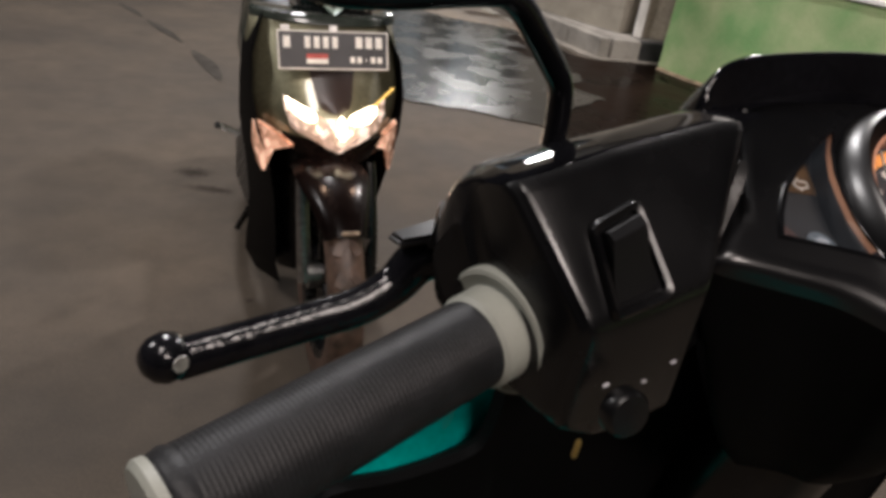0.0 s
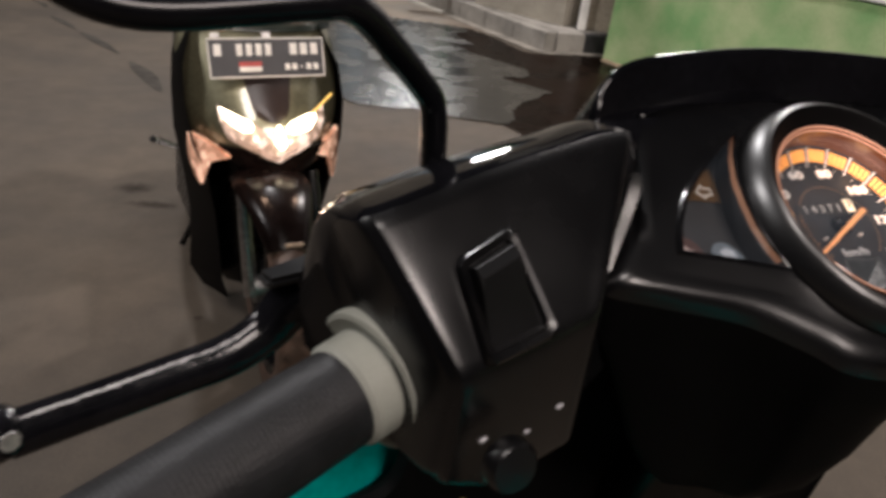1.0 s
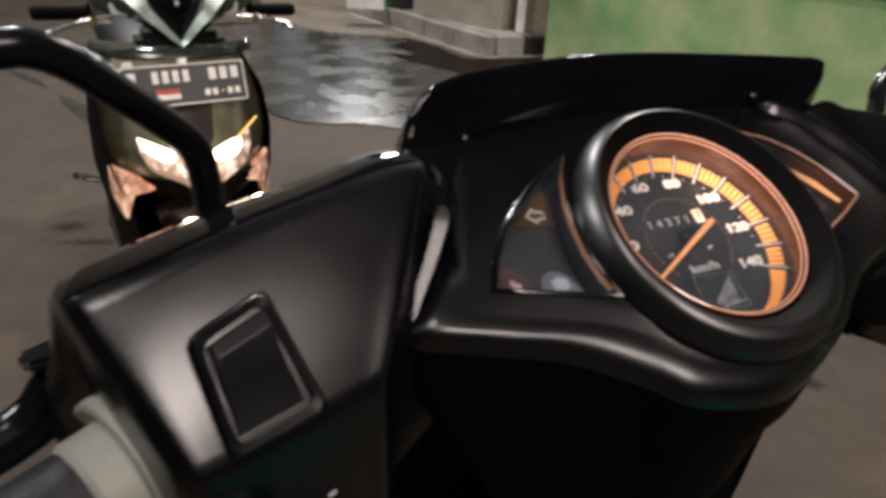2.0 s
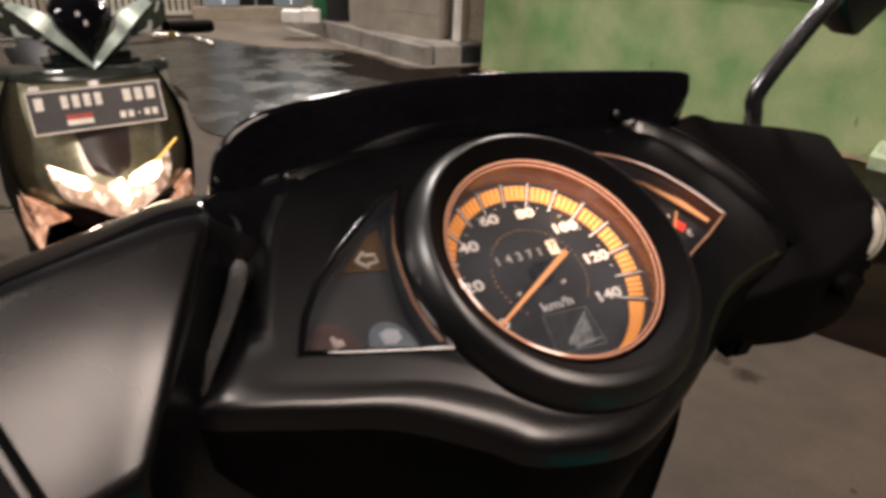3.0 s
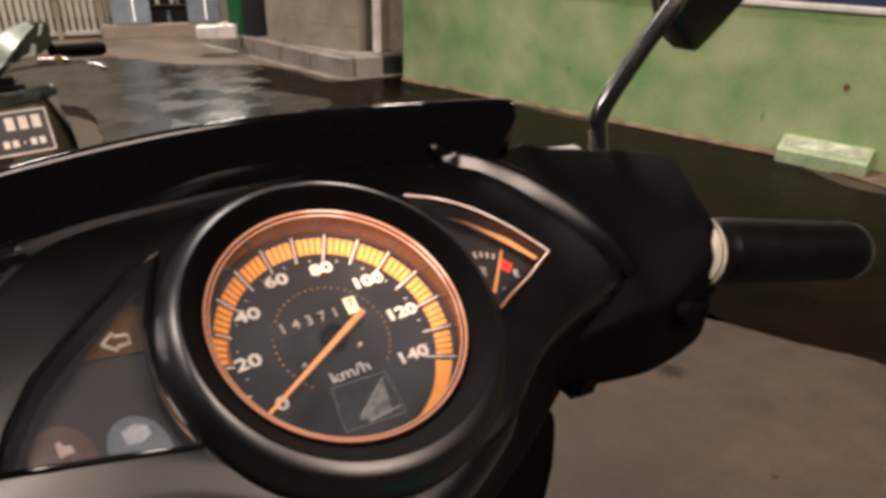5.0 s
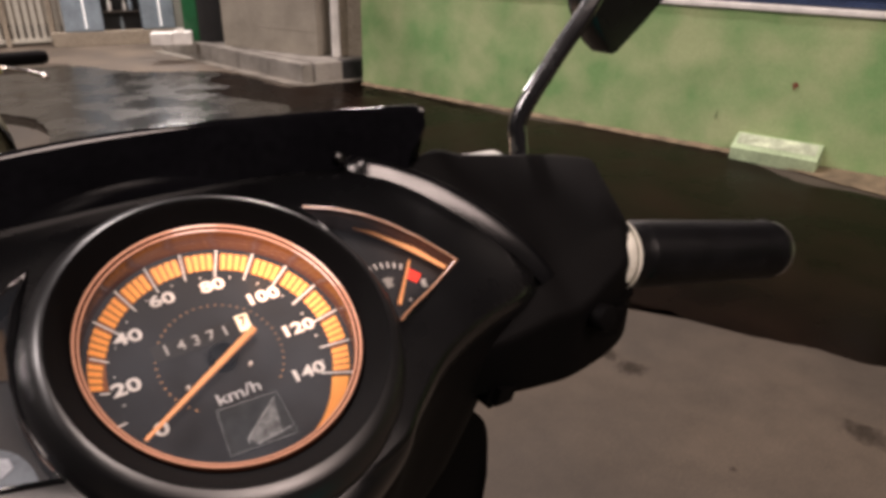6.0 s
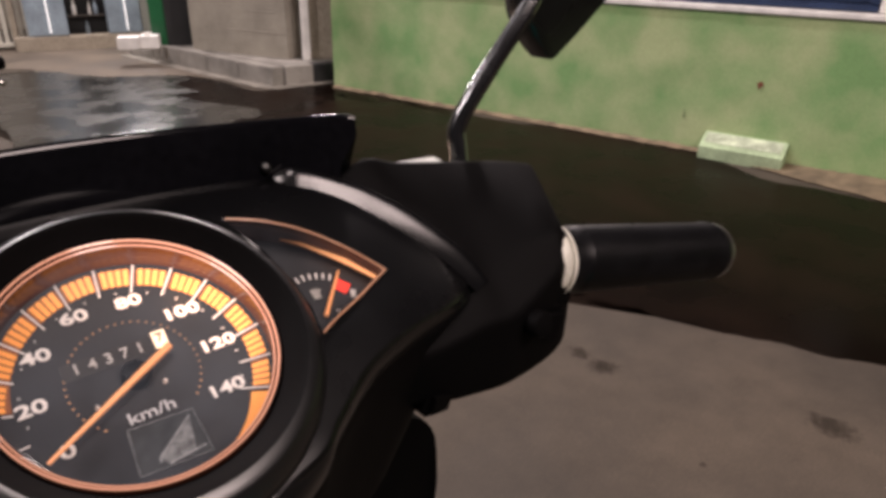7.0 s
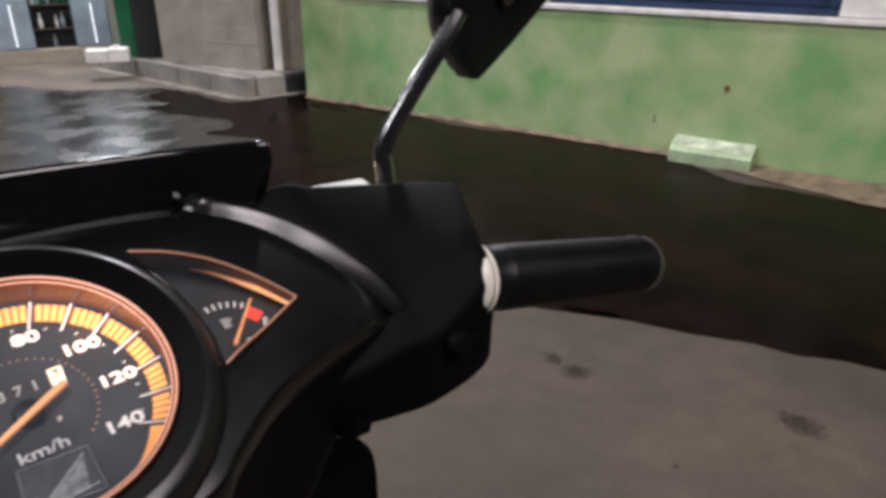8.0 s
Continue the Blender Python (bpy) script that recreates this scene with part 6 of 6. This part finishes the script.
def parked_wheel():
    c = v3(-0.028, 0.02, 0.285)
    ax = (1, 0, 0)
    prof = [(-0.034, 0.205), (-0.043, 0.240), (-0.038, 0.266), (-0.022, 0.280), (0, 0.285), (0.022, 0.280), (0.038, 0.266), (0.043, 0.240), (0.034, 0.205)]
    wh = part("front_wheel", lathe(prof, c, ax, 56, False), TYRE, other, "black front tyre")
    part("rim", lathe([(-0.03, 0.190), (-0.036, 0.212), (0.036, 0.212), (0.03, 0.190)], c, ax, 44, False), BLACK, wh)
    for k in range(5):
        t = 2 * math.pi * k / 5
        part("spoke", tube([c, c + Vector((0, math.cos(t), math.sin(t))) * 0.195], [0.022, 0.014], 10, 3), BLACK, wh)
    part("hub", lathe([(-0.05, 0.02), (-0.05, 0.035), (0.05, 0.035), (0.05, 0.02)], c, ax, 24, True), STEEL, wh)
    part("brake_disc", lathe([(0.052, 0.03), (0.052, 0.095), (0.056, 0.095), (0.056, 0.03)], c, ax, 40, False), STEEL, wh, "drilled steel brake disc")
    for k in range(26):                                             # tread blocks
        t = 2 * math.pi * k / 26
        for s in (-1, 1):
            p = c + Vector((s * 0.017, math.cos(t) * 0.2795, math.sin(t) * 0.2795))
            m = Matrix.Translation(p) @ Matrix.Rotation(t - math.pi / 2, 4, "X") @ pose(0, 0, 0, 0, s * 14, s * 24)
            part("tread_block", block((0.022, 0.034, 0.006), (0, 0, 0), 0.001, m, 1), TYRE, wh)
    # fork and fender
    for s in (-1, 1):
        part("fork_leg", tube([v3(s * 0.083, 0.11, 0.55), v3(s * 0.085, 0.05, 0.40), v3(s * 0.082, 0.015, 0.27)], [0.016, 0.017, 0.019], 16, 4), STEEL if s < 0 else BLACK, other, "metal fork leg")
    part("brake_caliper", block((0.035, 0.05, 0.08), (0.075, 0.05, 0.345), 0.01), STEEL, other)
    rows = []
    for k in range(13):
        t = radians(46 + k * 8.1)
        r, w = 0.300, 0.086 if k > 4 else 0.046 + 0.0085 * k
        rows.append([v3(-0.028 + w * math.sin(a), 0.02 - math.cos(t) * (r - 0.03 * (1 - math.cos(a))), 0.285 + math.sin(t) * (r - 0.03 * (1 - math.cos(a)))) for a in [(-0.5 + j / 8) * math.pi for j in range(9)]])
    part("front_fender", loft(rows, False, False), FENDER, other, "black front fender", angle=60)
    part("fender_tip", block((0.040, 0.008, 0.010), (-0.022, -0.186, 0.506), 0.003, None), material("pale_fender_lens", (0.24, 0.18, 0.13), 0.3, vary=0.3, scale=60), other)


parked_wheel()


def parked_upper():
    # handlebar cowl: dark screen in a silver V
    rows = []
    for z, w, y in ((0.882, 0.003, 0.292), (0.900, 0.019, 0.284), (0.930, 0.040, 0.282), (0.958, 0.056, 0.288), (0.980, 0.062, 0.297), (1.000, 0.050, 0.312), (1.012, 0.032, 0.325), (1.020, 0.010, 0.338)):
        r = [v3(0.010 + w * s, y + 0.030 * s * s, z) for s in [k / 6 for k in range(-6, 7)]]
        rows.append(r + [p + Vector((0, 0.10, 0)) for p in reversed(r)])
    cw = part("handlebar_cowl", loft(rows, True), GLOSS, other, "glossy dark visor set in silver-green wings")
    for s in (-1, 1):
        def c(x, z, proud=0.0):
            return v3(0.010 + s * x, 0.286 + 0.9 * x * x + 0.10 * x - proud, z)
        # a folded wing: a bright upper face and a darker face turned under
        inner = [(0.0, 0.878), (0.014, 0.897), (0.040, 0.930), (0.060, 0.952), (0.066, 0.976), (0.092, 0.992), (0.140, 1.006)]
        fold = [(0.0, 0.868), (0.022, 0.886), (0.050, 0.912), (0.072, 0.930), (0.088, 0.948), (0.112, 0.972), (0.146, 1.000)]
        under = [(0.0, 0.858), (0.028, 0.876), (0.060, 0.900), (0.086, 0.920), (0.106, 0.930), (0.128, 0.950), (0.152, 0.985)]
        rings = [curve_through([c(x, z, -0.004) for x, z in inner], 3), curve_through([c(x, z, 0.010) for x, z in fold], 3)]
        back = [[p + Vector((0, 0.03, 0)) for p in r] for r in rings]
        part("silver_wing", loft([back[0]] + rings, False, False), SILVER, cw, "silver-green painted wing", angle=30)
        part("lower_wing", loft([rings[1], curve_through([c(x, z, -0.012) for x, z in under], 3)], False, False), GUN, cw, "dark green underside")
        part("wing_cap", slab([c(x, z, 0.004) for x, z in ((0.138, 1.006), (0.180, 1.004), (0.178, 0.958), (0.146, 0.938), (0.092, 0.930), (0.112, 0.962))], (0, 1, 0), 0.05, 0.005), GUN, cw, "dark green outer cap")
        pale = material("pale_vent", (0.55, 0.60, 0.57), 0.35, vary=0.1, scale=30)
        part("wing_vent", slab([c(x, z, 0.008) for x, z in ((0.104, 0.936), (0.138, 0.938), (0.142, 0.962), (0.134, 0.964), (0.128, 0.946))], (0, 1, 0), 0.010, 0.0015), pale, cw, "pale edged vent")
        part("wing_vent", slab([c(x, z, 0.008) for x, z in ((0.150, 0.978), (0.158, 0.982), (0.166, 1.002), (0.160, 1.002))], (0, 1, 0), 0.010, 0.0015), pale, cw, "pale edged vent")
        part("hand_grip", lathe([(0, 0.016), (0.004, 0.022), (0.008, 0.016), (0.11, 0.016), (0.122, 0.014), (0.124, 0.002)], v3(0.010 + s * 0.176, 0.36, 0.937), (s * 0.96, 0.2, -0.03), 24), MATT, other, "black rubber grip")
        lv = part("brake_lever", tube([v3(0.010 + s * 0.140, 0.316, 0.928), v3(0.010 + s * 0.188, 0.300, 0.929), v3(0.010 + s * 0.235, 0.30, 0.917), v3(0.010 + s * 0.264, 0.30, 0.905)], [0.009, 0.0065, 0.005, 0.0045], 10, 4), CHROME, other, "bright metal brake lever")
        part("lever_pivot", lathe([(-0.010, 0.002), (-0.009, 0.008), (0.009, 0.008), (0.010, 0.002)], v3(0.010 + s * 0.178, 0.300, 0.927), (0, 0, 1), 16), BRASS, lv, "brassy pivot bolt")
        part("ball_end", lathe([(-0.008, 0.002), (-0.005, 0.007), (0, 0.008), (0.005, 0.007), (0.008, 0.002)], v3(0.010 + s * 0.268, 0.30, 0.903), (1, 0, 0), 16), CHROME, lv)
    part("under_cowl", block((0.20, 0.12, 0.05), (0.015, 0.36, 0.872), 0.018), BLACK, other)
    part("leg_shield", loft([[v3(w * s, y + 0.05 * s * s, z) for s in (-1, -.6, -.2, .2, .6, 1)] + [v3(w * s, y + 0.02 + 0.05 * s * s, z) for s in (1, .6, .2, -.2, -.6, -1)] for z, w, y in ((0.86, 0.14, 0.36), (0.7, 0.19, 0.36), (0.45, 0.17, 0.34), (0.26, 0.15, 0.32), (0.14, 0.13, 0.33), (0.09, 0.10, 0.36))], True), BLACK, other)
    part("floor_board", block((0.28, 0.50, 0.09), (0, 0.66, 0.25), 0.02), BLACK, other)
    rows = [[v3(w * math.cos(t), y, zc + h * math.sin(t)) for t in [2 * math.pi * k / 20 for k in range(20)]] for y, w, zc, h in
            ((0.86, 0.10, 0.46, 0.14), (0.95, 0.14, 0.52, 0.18), (1.2, 0.165, 0.58, 0.17), (1.5, 0.13, 0.66, 0.12), (1.70, 0.04, 0.72, 0.05))]
    part("rear_body", loft(rows, True), GUN, other, "dark green-grey rear body")
    rows = [[v3(w * math.cos(t), y, zc + h * math.sin(t)) for t in [2 * math.pi * k / 20 for k in range(20)]] for y, w, zc, h in
            ((0.86, 0.05, 0.70, 0.02), (0.92, 0.11, 0.72, 0.04), (1.2, 0.14, 0.76, 0.045), (1.5, 0.12, 0.79, 0.04), (1.64, 0.05, 0.79, 0.02))]
    part("seat", loft(rows, True), RUBBER, other, "black seat")
    c = v3(0, 1.30, 0.285)
    wh = part("rear_wheel", lathe([(-0.04, 0.205), (-0.05, 0.245), (-0.038, 0.275), (0, 0.285), (0.038, 0.275), (0.05, 0.245), (0.04, 0.205)], c, (1, 0, 0), 44, False), RUBBER, other, "black rear tyre")
    part("rim", lathe([(-0.03, 0.03), (-0.02, 0.19), (-0.034, 0.21), (0.034, 0.21), (0.02, 0.19), (0.03, 0.03)], c, (1, 0, 0), 40, True), BLACK, wh)
    part("engine", block((0.22, 0.42, 0.20), (0.0, 1.08, 0.30), 0.04), BLACK, other)
    part("foot_peg", tube([v3(-0.20, 0.62, 0.44), v3(-0.265, 0.52, 0.50)], [0.008, 0.010], 10, 3), CHROME, other, "folded metal foot peg")
    part("side_stand", tube([v3(-0.10, 0.75, 0.24), v3(-0.20, 0.80, 0.02)], 0.011, 10, 3), BLACK, other)
    for s in (-1, 1):
        part("side_skirt", loft([[v3(s * x, y, z) for x, y, z in ((0.155, 0.44, 0.36), (0.19, 0.46, 0.28), (0.16, 0.48, 0.20))], [v3(s * x, y, z) for x, y, z in ((0.17, 0.7, 0.34), (0.205, 0.7, 0.27), (0.17, 0.7, 0.20))], [v3(s * x, y, z) for x, y, z in ((0.16, 0.95, 0.40), (0.19, 0.95, 0.30), (0.15, 0.95, 0.22))]], False, False), BLACK, other)
    # beam of the head lamps on the road, and added lamps for their glare
    for s in (-1, 1):
        data = bpy.data.lights.new("head_lamp_beam", "SPOT")
        # unseen point lamp added before the lens to spread glare over the apron
        glow = bpy.data.lights.new("head_lamp_glare_fill", "POINT")
        glow.energy, glow.color, glow.shadow_soft_size = 0.48, (1.0, 0.62, 0.40), 0.012
        go = new("head_lamp_glare_fill", glow)
        go.parent = other
        go.location = (-0.01 + s * 0.078, -0.03, 0.672)
        data.energy, data.color, data.spot_size, data.spot_blend, data.shadow_soft_size = 9, (1.0, 0.8, 0.55), radians(54), 0.8, 0.02
        ob = new("head_lamp_beam", data)
        ob.parent = other
        ob.matrix_local = look((-0.01 + s * 0.08, 0.02, 0.67), (-0.01 + s * 0.1, -2.5, 0.0))


parked_upper()
